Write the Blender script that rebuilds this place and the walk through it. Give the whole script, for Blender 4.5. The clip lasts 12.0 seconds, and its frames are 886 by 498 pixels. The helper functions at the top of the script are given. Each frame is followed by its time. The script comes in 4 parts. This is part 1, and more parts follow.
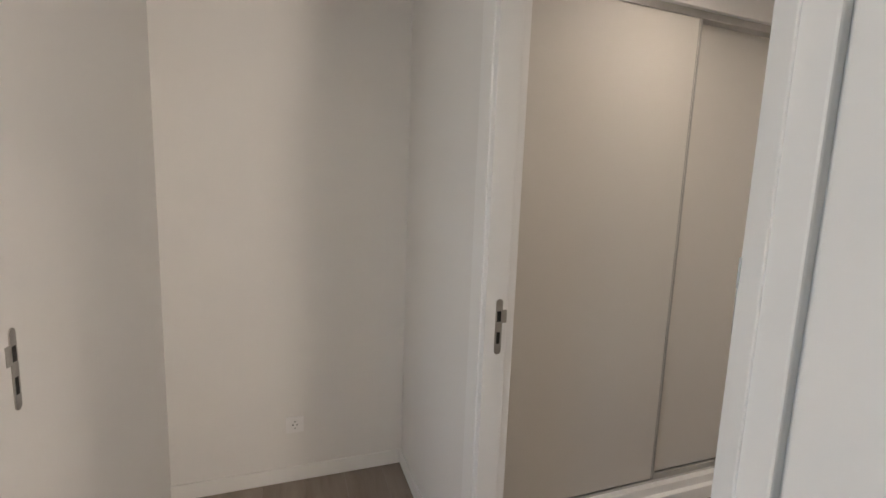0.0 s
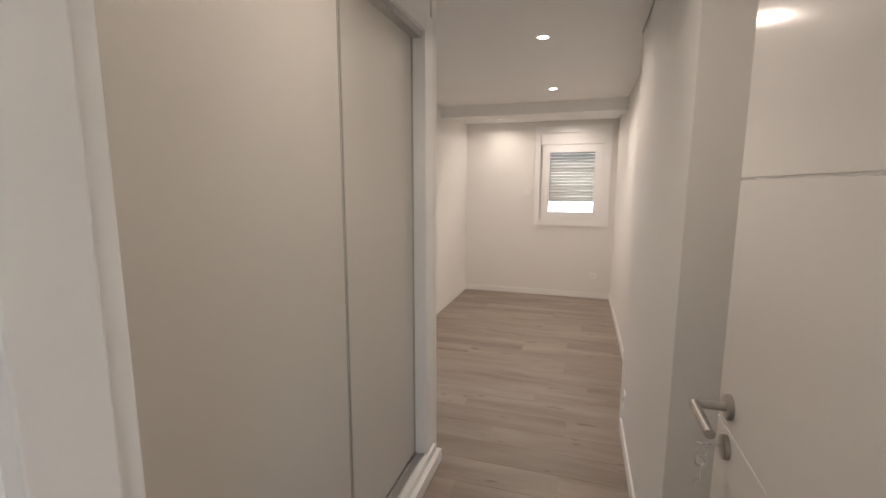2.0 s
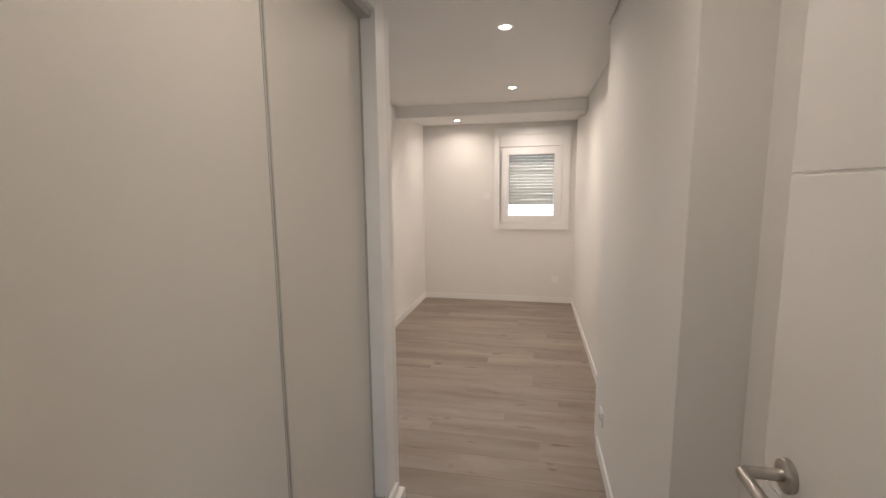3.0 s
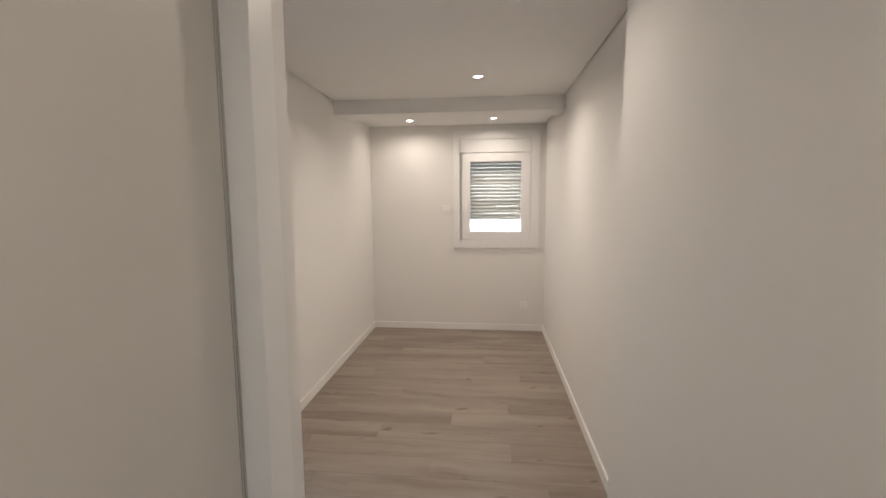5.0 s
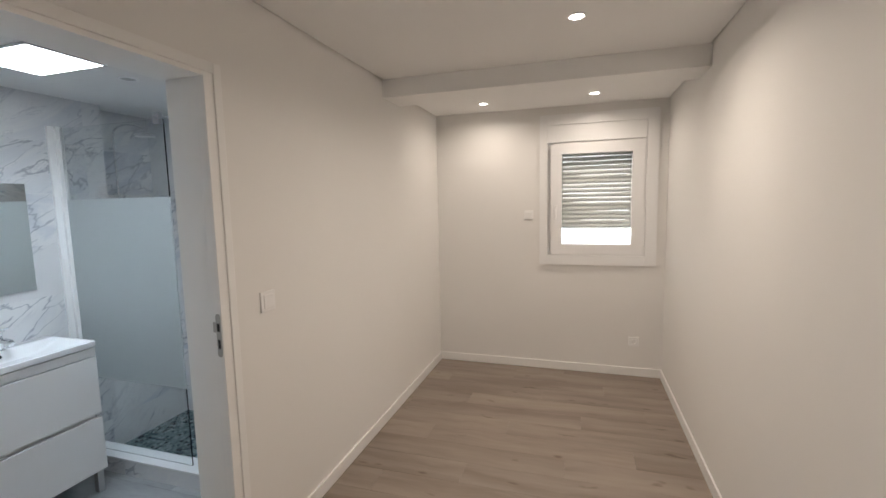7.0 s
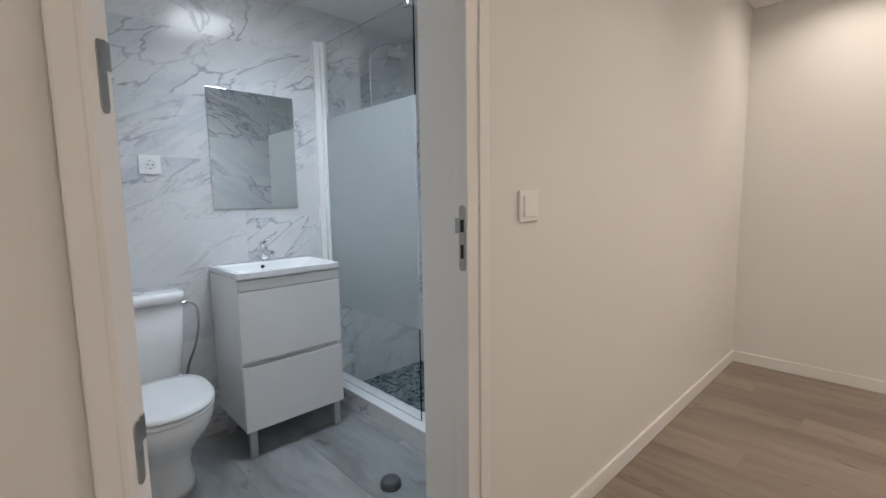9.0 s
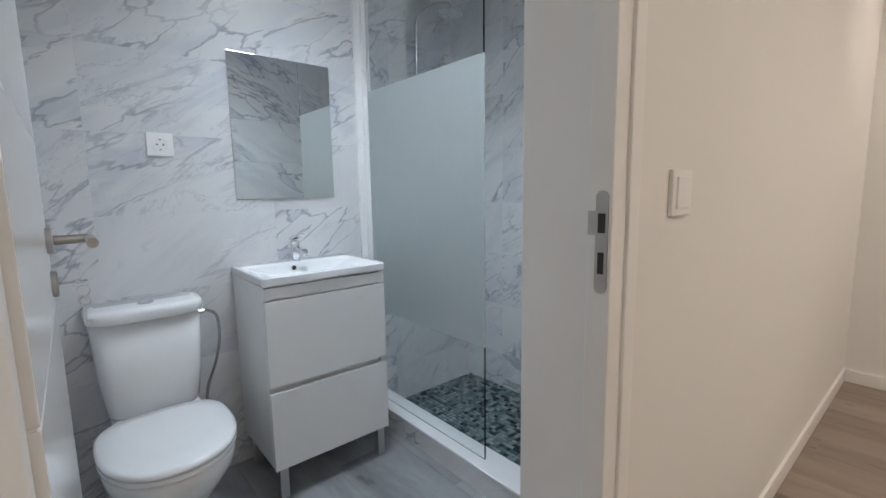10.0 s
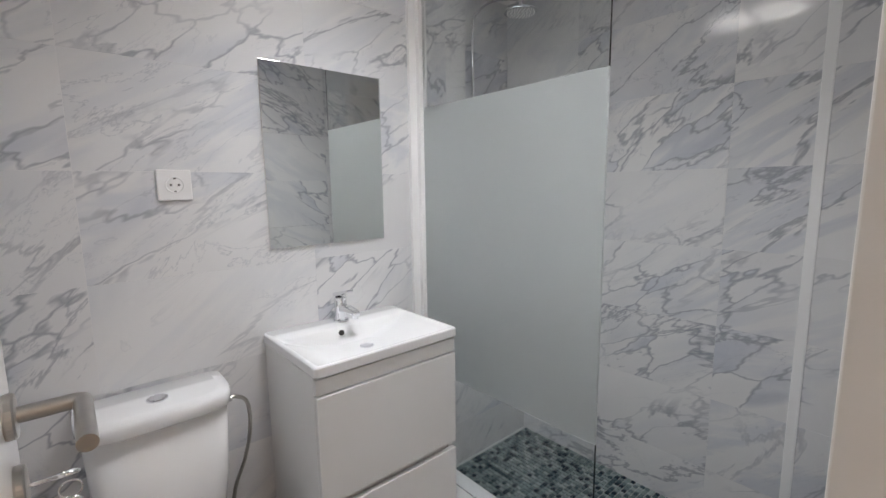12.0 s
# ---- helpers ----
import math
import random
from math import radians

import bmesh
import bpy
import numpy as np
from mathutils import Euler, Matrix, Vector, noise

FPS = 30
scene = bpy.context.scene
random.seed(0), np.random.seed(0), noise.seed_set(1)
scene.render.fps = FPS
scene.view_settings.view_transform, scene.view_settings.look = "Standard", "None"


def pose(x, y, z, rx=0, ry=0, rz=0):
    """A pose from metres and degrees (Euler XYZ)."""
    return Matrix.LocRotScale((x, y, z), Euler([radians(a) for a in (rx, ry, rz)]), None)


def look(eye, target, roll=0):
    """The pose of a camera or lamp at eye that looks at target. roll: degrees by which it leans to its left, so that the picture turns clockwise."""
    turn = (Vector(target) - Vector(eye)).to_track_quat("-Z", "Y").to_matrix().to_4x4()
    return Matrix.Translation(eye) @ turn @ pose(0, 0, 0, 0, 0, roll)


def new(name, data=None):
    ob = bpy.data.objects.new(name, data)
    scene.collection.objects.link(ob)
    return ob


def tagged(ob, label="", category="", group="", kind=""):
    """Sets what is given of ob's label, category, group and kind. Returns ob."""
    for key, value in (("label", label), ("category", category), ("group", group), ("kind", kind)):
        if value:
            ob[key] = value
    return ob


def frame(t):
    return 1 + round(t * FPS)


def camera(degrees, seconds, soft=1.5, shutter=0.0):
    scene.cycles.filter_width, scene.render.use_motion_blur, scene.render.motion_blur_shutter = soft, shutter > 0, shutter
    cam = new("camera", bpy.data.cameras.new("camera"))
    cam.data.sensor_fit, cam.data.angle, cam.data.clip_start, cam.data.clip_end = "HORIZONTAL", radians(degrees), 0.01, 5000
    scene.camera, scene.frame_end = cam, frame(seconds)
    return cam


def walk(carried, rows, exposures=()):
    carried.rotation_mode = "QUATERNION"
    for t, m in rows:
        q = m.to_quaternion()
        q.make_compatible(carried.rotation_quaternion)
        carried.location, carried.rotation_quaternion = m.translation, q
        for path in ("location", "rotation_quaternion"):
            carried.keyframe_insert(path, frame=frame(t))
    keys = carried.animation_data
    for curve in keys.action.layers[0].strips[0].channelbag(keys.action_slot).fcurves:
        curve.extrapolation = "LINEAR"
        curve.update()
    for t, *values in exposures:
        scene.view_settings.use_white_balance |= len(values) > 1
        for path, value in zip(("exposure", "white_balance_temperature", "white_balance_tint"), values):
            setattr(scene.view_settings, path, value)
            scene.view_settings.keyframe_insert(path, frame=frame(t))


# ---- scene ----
cam = camera(90.6, 12.0)
PATH = [
    (0, (0.115, -0.312, 1.448), (0.778, 1.556, 1.18), 2.1),
    (0.5, (0.23, -0.089, 1.446), (1.318, 1.569, 1.183), 3.0),
    (0.7, (0.273, -0.011, 1.476), (1.521, 1.52, 1.159), 3.2),
    (0.9, (0.315, 0.071, 1.468), (1.748, 1.435, 1.172), 3.2),
    (1, (0.329, 0.111, 1.469), (1.839, 1.389, 1.179), 2.7),
    (1.1, (0.35, 0.171, 1.468), (1.942, 1.349, 1.187), 2.9),
    (1.2, (0.362, 0.212, 1.482), (2.018, 1.294, 1.192), 2.5),
    (1.5, (0.402, 0.313, 1.516), (2.2, 1.137, 1.219), 0.5),
    (2, (0.456, 0.416, 1.516), (2.344, 1.009, 1.228), 0.1),
    (2.5, (0.582, 0.456, 1.516), (2.487, 0.993, 1.23), -0.1),
    (3, (0.715, 0.499, 1.511), (2.654, 0.907, 1.242), -0.5),
    (3.5, (0.856, 0.552, 1.529), (2.826, 0.772, 1.265), -0.4),
    (5.3, (1.746, 0.641, 1.548), (3.722, 0.85, 1.323), -0.4),
    (5.5, (1.881, 0.642, 1.556), (3.855, 0.863, 1.328), -0.7),
    (6, (2.17, 0.624, 1.568), (4.123, 0.996, 1.344), -0.9),
    (6.5, (2.381, 0.622, 1.571), (4.309, 1.107, 1.355), -1.0),
    (7, (2.561, 0.691, 1.559), (4.459, 1.285, 1.345), -1.2),
    (7.5, (2.694, 0.792, 1.534), (4.476, 1.676, 1.323), -2.3),
    (7.7, (2.752, 0.825, 1.516), (4.458, 1.848, 1.306), -2.4),
    (9.3, (3.121, 1.36, 1.137), (4.466, 2.82, 0.9), -0.6),
    (9.5, (3.159, 1.443, 1.139), (4.49, 2.915, 0.891), -0.6),
    (10, (3.212, 1.633, 1.154), (4.492, 3.147, 0.889), -0.9),
    (10.5, (3.222, 1.817, 1.191), (4.495, 3.333, 0.912), -0.9),
    (11, (3.197, 1.988, 1.237), (4.489, 3.478, 0.958), -0.6),
    (11.5, (3.224, 2.072, 1.195), (4.501, 3.579, 0.907), -1.0),
    (12, (3.242, 2.124, 1.316), (4.536, 3.62, 1.036), -0.8),
]
EXPOSURES = [
    (0.0, 1.32, 6450, 11), (0.5, 1.24, 6450, 11), (1.0, 1.20, 6450, 11), (2.0, 1.32, 6450, 12), (3.5, 1.36, 6400, 11),
    (5.5, 1.18, 6350, 10), (6.5, 1.15, 6350, 10), (7.5, 1.22, 6400, 10), (9.5, 1.18, 6400, 11), (10.5, 1.25, 6450, 10), (12.0, 1.26, 7450, 18),
]
walk(cam, [(t, look(eye, target, roll)) for t, eye, target, roll in PATH], EXPOSURES)

# ---- light ----
world = bpy.data.worlds.new("sky")
scene.world = world
world.use_nodes = True
wn = world.node_tree.nodes
sky = wn.new("ShaderNodeTexSky")
sky.sky_type, sky.sun_disc = "NISHITA", False
sky.sun_elevation, sky.sun_rotation = radians(40), radians(200)
wn["Background"].inputs["Strength"].default_value = 0.15
world.node_tree.links.new(sky.outputs[0], wn["Background"].inputs[0])
sun = new("sun", bpy.data.lights.new("sun", "SUN"))
sun.data.energy, sun.data.angle, sun.data.color = 2.5, radians(0.5), (1, 0.95, 0.88)
sun.rotation_euler = (radians(50), 0, radians(160))

WARM = (1.0, 0.85, 0.715)
LAMP_POWER, PANEL_POWER, HALL_POWER = 3.9, 2.3, 28.0


def disc_lamp(name, x, y, z, power, colour, size=0.062):
    """A flat round lens that shines downwards."""
    ob = new(name, bpy.data.lights.new(name, "AREA"))
    ob.data.shape, ob.data.size = "DISK", size
    ob.data.energy, ob.data.color = power, colour
    ob.data.spread = radians(158)
    ob.location = (x, y, z)
    return ob


DOWNLIGHTS = [(1.50, 0.66, 2.40), (3.297, 0.68, 2.40), (4.782, 0.715, 2.40), (6.235, 1.465, 2.36), (6.197, 0.593, 2.36)]
for (x, y, z), share in zip(DOWNLIGHTS, (0.42, 0.46, 1.14, 0.36, 0.42)):
    disc_lamp("downlight_beam", x, y, z - 0.012, LAMP_POWER * share, WARM)
# unseen warm fill, added to light the hall's end wall
HALL_FILL = (0.90, -1.5, 2.28)
hall_bulb = new("hall_bulb", bpy.data.lights.new("hall_bulb", "POINT"))
hall_bulb.data.energy, hall_bulb.data.color, hall_bulb.data.shadow_soft_size = HALL_POWER, WARM, 0.06
hall_bulb.location = HALL_FILL
panel_light = disc_lamp("ceiling_panel_light", 3.888, 2.893, 2.176, PANEL_POWER, (0.755, 0.88, 1.0), 0.285)
panel_light.data.shape, panel_light.data.size_y, panel_light.data.spread = "RECTANGLE", 0.40, radians(122)
# cool fill added at an unseen opening, to brighten the hall's casings
hall_cool_fill = new("hall_window_light", bpy.data.lights.new("hall_window_light", "AREA"))
hall_cool_fill.data.shape, hall_cool_fill.data.size, hall_cool_fill.data.size_y = "RECTANGLE", 0.84, 1.28
hall_cool_fill.data.energy, hall_cool_fill.data.color = 2.4, (0.80, 0.93, 1.0)
hall_cool_fill.matrix_world = look((-1.65, -0.72, 1.55), (0.0, -0.72, 1.55))


# ---- materials ----
def material(name, colour, rough=0.5, metal=0.0, **more):
    m = bpy.data.materials.new(name)
    m.use_nodes = True
    b = m.node_tree.nodes["Principled BSDF"]
    b.inputs["Base Color"].default_value = (*colour, 1)
    b.inputs["Roughness"].default_value, b.inputs["Metallic"].default_value = rough, metal
    for key, value in more.items():
        b.inputs[key.replace("_", " ")].default_value = value
    return m


def node(m, kind, **values):
    n = m.node_tree.nodes.new(kind)
    for key, value in values.items():
        if key in n.inputs:
            n.inputs[key].default_value = value
    return n


def link(m, a, b):
    m.node_tree.links.new(a, b)


def ramp(m, source, stops, constant=False):
    r = m.node_tree.nodes.new("ShaderNodeValToRGB")
    if constant:
        r.color_ramp.interpolation = "CONSTANT"
    while len(r.color_ramp.elements) < len(stops):
        r.color_ramp.elements.new(0.5)
    for e, (at, c) in zip(r.color_ramp.elements, stops):
        e.position, e.color = at, (*c, 1)
    link(m, source, r.inputs[0])
    return r.outputs[0]


def mix(m, factor, a, b, blend="MIX"):
    n = m.node_tree.nodes.new("ShaderNodeMix")
    n.data_type, n.blend_type = "RGBA", blend
    for socket, value in ((n.inputs[0], factor), (n.inputs[6], a), (n.inputs[7], b)):
        if isinstance(value, (int, float)):
            socket.default_value = value
        elif isinstance(value, tuple):
            socket.default_value = (*value, 1)
        else:
            link(m, value, socket)
    return n.outputs[2]


def bumped(m, height, strength, distance):
    b = node(m, "ShaderNodeBump", Strength=strength, Distance=distance)
    link(m, height, b.inputs["Height"])
    link(m, b.outputs[0], m.node_tree.nodes["Principled BSDF"].inputs["Normal"])


def varied(name, colour, dark, rough, coarse=1.5, fine=220, strength=0.15, distance=0.001, metal=0.0):
    """A plain coat with soft patches, a fine grain and a little relief."""
    m = material(name, colour, rough, metal)
    b = m.node_tree.nodes["Principled BSDF"]
    co = node(m, "ShaderNodeTexCoord").outputs["Object"]
    big = node(m, "ShaderNodeTexNoise", Scale=coarse, Detail=4.0)
    small = node(m, "ShaderNodeTexNoise", Scale=fine, Detail=2.0)
    link(m, co, big.inputs["Vector"])
    link(m, co, small.inputs["Vector"])
    link(m, ramp(m, big.outputs[0], [(0.1, dark), (0.9, colour)]), b.inputs["Base Color"])
    if strength:
        link(m, ramp(m, big.outputs[0], [(0.1, (rough * 1.15,) * 3), (0.9, (rough * 0.9,) * 3)]), b.inputs["Roughness"])
        bumped(m, small.outputs[0], strength, distance)
    return m


PAINT = varied("wall_paint", (0.875, 0.863, 0.842), (0.855, 0.843, 0.822), 0.75, 1.2, 260, 0.10, 0.0008)
CEILING_PAINT = varied("ceiling_paint", (0.89, 0.885, 0.875), (0.87, 0.865, 0.855), 0.85, 1.0, 120, 0.2, 0.001)
LACQUER = varied("white_lacquer", (0.83, 0.825, 0.81), (0.815, 0.81, 0.795), 0.15, 2.0, 300, 0.0, 0.0003)
TRIM = varied("satin_trim", (0.92, 0.915, 0.90), (0.90, 0.895, 0.88), 0.38, 2.0, 90, 0.02, 0.0004)
PANEL = varied("wardrobe_laminate", (0.70, 0.672, 0.625), (0.68, 0.652, 0.605), 0.45, 1.5, 130, 0.08, 0.0006)
PVC = varied("white_pvc", (0.93, 0.93, 0.93), (0.91, 0.91, 0.91), 0.3, 3.0, 50, 0.03, 0.0005)
PLASTIC = varied("white_plastic", (0.93, 0.925, 0.92), (0.91, 0.905, 0.90), 0.35, 8.0, 80, 0.03, 0.0004)
CERAMIC = varied("glazed_ceramic", (0.88, 0.885, 0.89), (0.87, 0.875, 0.88), 0.08, 3.0, 20, 0.01, 0.0004)
GLOSS = varied("gloss_cabinet", (0.87, 0.87, 0.865), (0.86, 0.86, 0.855), 0.12, 3.0, 30, 0.02, 0.0004)
STEEL = varied("brushed_steel", (0.52, 0.50, 0.47), (0.42, 0.40, 0.38), 0.30, 40, 400, 0.1, 0.0003, 1.0)
DARK_STEEL = varied("plate_steel", (0.34, 0.33, 0.32), (0.28, 0.27, 0.26), 0.34, 30, 300, 0.1, 0.0003, 1.0)
CHROME = material("chrome", (0.82, 0.83, 0.85), 0.06, 1.0)
PROFILE = varied("pale_profile", (0.52, 0.51, 0.49), (0.48, 0.47, 0.45), 0.35, 6, 120, 0.04, 0.0004, 0.35)
ALUMINIUM = varied("anodised_aluminium", (0.62, 0.62, 0.61), (0.55, 0.55, 0.54), 0.32, 20, 300, 0.05, 0.0003, 1.0)
# near-black that paints the shade of holes onto solid pads
HOLE = material("hole_shade", (0.03, 0.028, 0.025), 0.8)
RUBBER = varied("grey_rubber", (0.10, 0.11, 0.12), (0.08, 0.085, 0.09), 0.5, 20, 200, 0.1, 0.0004)
GROUT = varied("pale_grout", (0.78, 0.78, 0.785), (0.74, 0.74, 0.745), 0.8, 20, 300, 0.2, 0.0005)
MOSAIC_GROUT = varied("grey_grout", (0.50, 0.52, 0.52), (0.44, 0.46, 0.46), 0.8, 20, 300, 0.2, 0.0005)
SCREED = varied("dark_underlay", (0.10, 0.09, 0.08), (0.07, 0.065, 0.06), 0.9, 5, 80)
SLAT = varied("shutter_slat_pvc", (0.50, 0.51, 0.495), (0.46, 0.47, 0.455), 0.4, 4, 60, 0.05, 0.0005)
GROUND = varied("paved_ground", (0.42, 0.40, 0.37), (0.33, 0.32, 0.30), 0.9, 0.5, 8, 0.4, 0.01)
MIRROR = material("mirror_silver", (0.86, 0.88, 0.87), 0.015, 1.0)


def glowing(name, colour, strength):
    m = material(name, colour, 0.4)
    b = m.node_tree.nodes["Principled BSDF"]
    b.inputs["Emission Color"].default_value = (*colour, 1)
    b.inputs["Emission Strength"].default_value = strength
    return m


LED_WARM = glowing("warm_led", (1.0, 0.93, 0.82), 8.0)
LED_COOL = glowing("cool_led", (0.88, 0.95, 1.0), 4.0)


def clear_glass(name, rough, colour):
    m = material(name, colour, rough)
    b = m.node_tree.nodes["Principled BSDF"]
    b.inputs["Transmission Weight"].default_value, b.inputs["IOR"].default_value = 1.0, 1.45
    return m


GLASS = clear_glass("clear_glass", 0.0, (0.96, 0.985, 0.98))
FROST = clear_glass("etched_glass", 0.5, (0.745, 0.785, 0.78))
FROST.node_tree.nodes["Principled BSDF"].inputs["Transmission Weight"].default_value = 0.86


def plank_material(name, tones, across, along, gloss):
    """Boards along local x; each one takes its own stretch of grain."""
    m = material(name, tones[1], gloss)
    b = m.node_tree.nodes["Principled BSDF"]
    co = node(m, "ShaderNodeTexCoord").outputs["Object"]
    info = node(m, "ShaderNodeObjectInfo")
    shift = m.node_tree.nodes.new("ShaderNodeVectorMath")
    shift.operation = "MULTIPLY_ADD"
    shift.inputs[1].default_value = (37.0, 19.0, 11.0)
    link(m, info.outputs["Random"], shift.inputs[0])
    link(m, co, shift.inputs[2])
    warp = node(m, "ShaderNodeTexNoise", Scale=3.0, Detail=2.0)
    link(m, shift.outputs[0], warp.inputs["Vector"])
    bend = m.node_tree.nodes.new("ShaderNodeVectorMath")
    bend.operation = "MULTIPLY_ADD"
    bend.inputs[1].default_value = (0.0, 0.09, 0.0)
    link(m, warp.outputs["Color"], bend.inputs[0])
    link(m, shift.outputs[0], bend.inputs[2])

    def grain(sx, sy, detail, scale):
        mp = node(m, "ShaderNodeMapping")
        mp.inputs["Scale"].default_value = (sx, sy, 1)
        link(m, bend.outputs[0], mp.inputs["Vector"])
        n = node(m, "ShaderNodeTexNoise", Scale=scale, Detail=detail, Roughness=0.6)
        link(m, mp.outputs[0], n.inputs["Vector"])
        return n.outputs[0]

    broad, fine, cloud = grain(along, across, 5.0, 1.0), grain(6.0, 190.0, 3.0, 1.0), grain(1.3, 4.0, 3.0, 1.0)
    base = ramp(m, broad, [(0.34, tones[0]), (0.50, tones[1]), (0.68, tones[2])])
    base = mix(m, 0.06, base, ramp(m, fine, [(0.3, tones[0]), (0.7, tones[2])]))
    base = mix(m, 1.0, base, ramp(m, cloud, [(0.3, (0.90, 0.89, 0.88)), (0.7, (1.05, 1.04, 1.03))]), "MULTIPLY")
    knots = grain(4.5, 12.0, 2.0, 1.0)
    base = mix(m, 1.0, base, ramp(m, knots, [(0.66, (1, 1, 1)), (0.75, (0.58, 0.53, 0.49))]), "MULTIPLY")
    tone = ramp(m, info.outputs["Random"], [(0.0, (0.94, 0.935, 0.93)), (0.5, (1.0, 1.0, 1.0)), (1.0, (1.05, 1.045, 1.04))])
    link(m, mix(m, 1.0, base, tone, "MULTIPLY"), b.inputs["Base Color"])
    link(m, ramp(m, fine, [(0.2, (gloss * 1.2,) * 3), (0.8, (gloss * 0.85,) * 3)]), b.inputs["Roughness"])
    bumped(m, fine, 0.12, 0.0008)
    return m


OAK = plank_material("grey_oak_laminate", [(0.225, 0.183, 0.154), (0.30, 0.251, 0.213), (0.365, 0.311, 0.267)], 6.5, 0.8, 0.40)
GREY_TILE = plank_material("grey_floor_tile", [(0.20, 0.21, 0.215), (0.31, 0.325, 0.335), (0.42, 0.435, 0.445)], 6.0, 1.4, 0.35)


def marble_material():
    """White marble print: slanting grey-blue veins with broken edges; tiles lie in local xy."""
    m = material("marble_tile", (0.8, 0.8, 0.8), 0.22)
    b = m.node_tree.nodes["Principled BSDF"]
    co = node(m, "ShaderNodeTexCoord").outputs["Object"]
    info = node(m, "ShaderNodeObjectInfo")
    shift = m.node_tree.nodes.new("ShaderNodeVectorMath")
    shift.operation = "MULTIPLY_ADD"
    shift.inputs[1].default_value = (23.0, 41.0, 17.0)
    link(m, info.outputs["Random"], shift.inputs[0])
    link(m, co, shift.inputs[2])
    turn = node(m, "ShaderNodeMapping")
    turn.vector_type = "TEXTURE"
    turn.inputs["Rotation"].default_value = (0, 0, radians(33))
    turn.inputs["Scale"].default_value = (2.4, 0.85, 1)
    link(m, shift.outputs[0], turn.inputs["Vector"])

    def field(scale, detail, distortion, rough=0.55):
        n = node(m, "ShaderNodeTexNoise", Scale=scale, Detail=detail, Distortion=distortion, Roughness=rough)
        link(m, turn.outputs[0], n.inputs["Vector"])
        return n.outputs[0]

    def ridge(source, width):
        sub = m.node_tree.nodes.new("ShaderNodeMath")
        sub.operation = "SUBTRACT"
        sub.inputs[1].default_value = 0.5
        link(m, source, sub.inputs[0])
        ab = m.node_tree.nodes.new("ShaderNodeMath")
        ab.operation = "ABSOLUTE"
        link(m, sub.outputs[0], ab.inputs[0])
        return ramp(m, ab.outputs[0], [(0.0, (1, 1, 1)), (width * 0.4, (0.75, 0.75, 0.75)), (width, (0, 0, 0))])

    warp = node(m, "ShaderNodeTexNoise", Scale=5.0, Detail=4.0, Roughness=0.6)
    link(m, turn.outputs[0], warp.inputs["Vector"])
    bend = m.node_tree.nodes.new("ShaderNodeVectorMath")
    bend.operation = "MULTIPLY_ADD"
    bend.inputs[1].default_value = (0.22, 0.22, 0.22)
    link(m, warp.outputs["Color"], bend.inputs[0])
    link(m, turn.outputs[0], bend.inputs[2])

    def cells(scale, feature):
        n = node(m, "ShaderNodeTexVoronoi", Scale=scale)
        n.feature = feature
        link(m, bend.outputs[0], n.inputs["Vector"])
        return n

    mask = ramp(m, field(1.9, 3.0, 0.4), [(0.50, (0, 0, 0)), (0.58, (1, 1, 1))])
    cracks = ramp(m, cells(8.5, "DISTANCE_TO_EDGE").outputs["Distance"], [(0.0, (1, 1, 1)), (0.012, (0.8, 0.8, 0.8)), (0.045, (0, 0, 0))])
    cracks = mix(m, 1.0, cracks, mask, "MULTIPLY")
    fill = ramp(m, cells(8.5, "F1").outputs["Color"], [(0.50, (0, 0, 0)), (0.54, (1, 1, 1))])
    fill = mix(m, 1.0, fill, ramp(m, field(1.9, 3.0, 0.4), [(0.55, (0, 0, 0)), (0.63, (1, 1, 1))]), "MULTIPLY")
    veins = mix(m, 1.0, ridge(field(2.1, 6.0, 0.8, 0.6), 0.014), ramp(m, field(1.3, 2.0, 0.2), [(0.46, (0, 0, 0)), (0.58, (1, 1, 1))]), "MULTIPLY")
    hair = mix(m, 1.0, ridge(field(4.4, 6.0, 1.6, 0.62), 0.008), ramp(m, field(2.6, 2.0, 0.3), [(0.47, (0, 0, 0)), (0.60, (1, 1, 1))]), "MULTIPLY")
    cloud = field(1.2, 3.0, 0.2)
    streak = field(7.0, 4.0, 0.6)
    base = ramp(m, cloud, [(0.3, (0.715, 0.715, 0.725)), (0.65, (0.80, 0.80, 0.805))])
    tint = ramp(m, streak, [(0.3, (0.50, 0.52, 0.58)), (0.5, (0.62, 0.64, 0.69)), (0.7, (0.44, 0.47, 0.54))])
    base = mix(m, mix(m, 1.0, fill, (0.92, 0.92, 0.92), "MULTIPLY"), base, tint)
    smudge = mix(m, 1.0, ridge(field(2.3, 5.0, 1.0, 0.6), 0.075), ramp(m, field(1.5, 3.0, 0.3), [(0.44, (0, 0, 0)), (0.62, (1, 1, 1))]), "MULTIPLY")
    base = mix(m, mix(m, 1.0, smudge, (0.52, 0.52, 0.52), "MULTIPLY"), base, (0.50, 0.535, 0.61))
    base = mix(m, mix(m, 1.0, hair, (0.55, 0.55, 0.55), "MULTIPLY"), base, (0.40, 0.42, 0.47))
    base = mix(m, mix(m, 1.0, cracks, (0.78, 0.78, 0.78), "MULTIPLY"), base, (0.31, 0.33, 0.38))
    base = mix(m, mix(m, 1.0, veins, (0.75, 0.75, 0.75), "MULTIPLY"), base, (0.29, 0.31, 0.36))
    link(m, base, b.inputs["Base Color"])
    link(m, ramp(m, cloud, [(0.3, (0.15, 0.15, 0.15)), (0.7, (0.10, 0.10, 0.10))]), b.inputs["Roughness"])
    return m


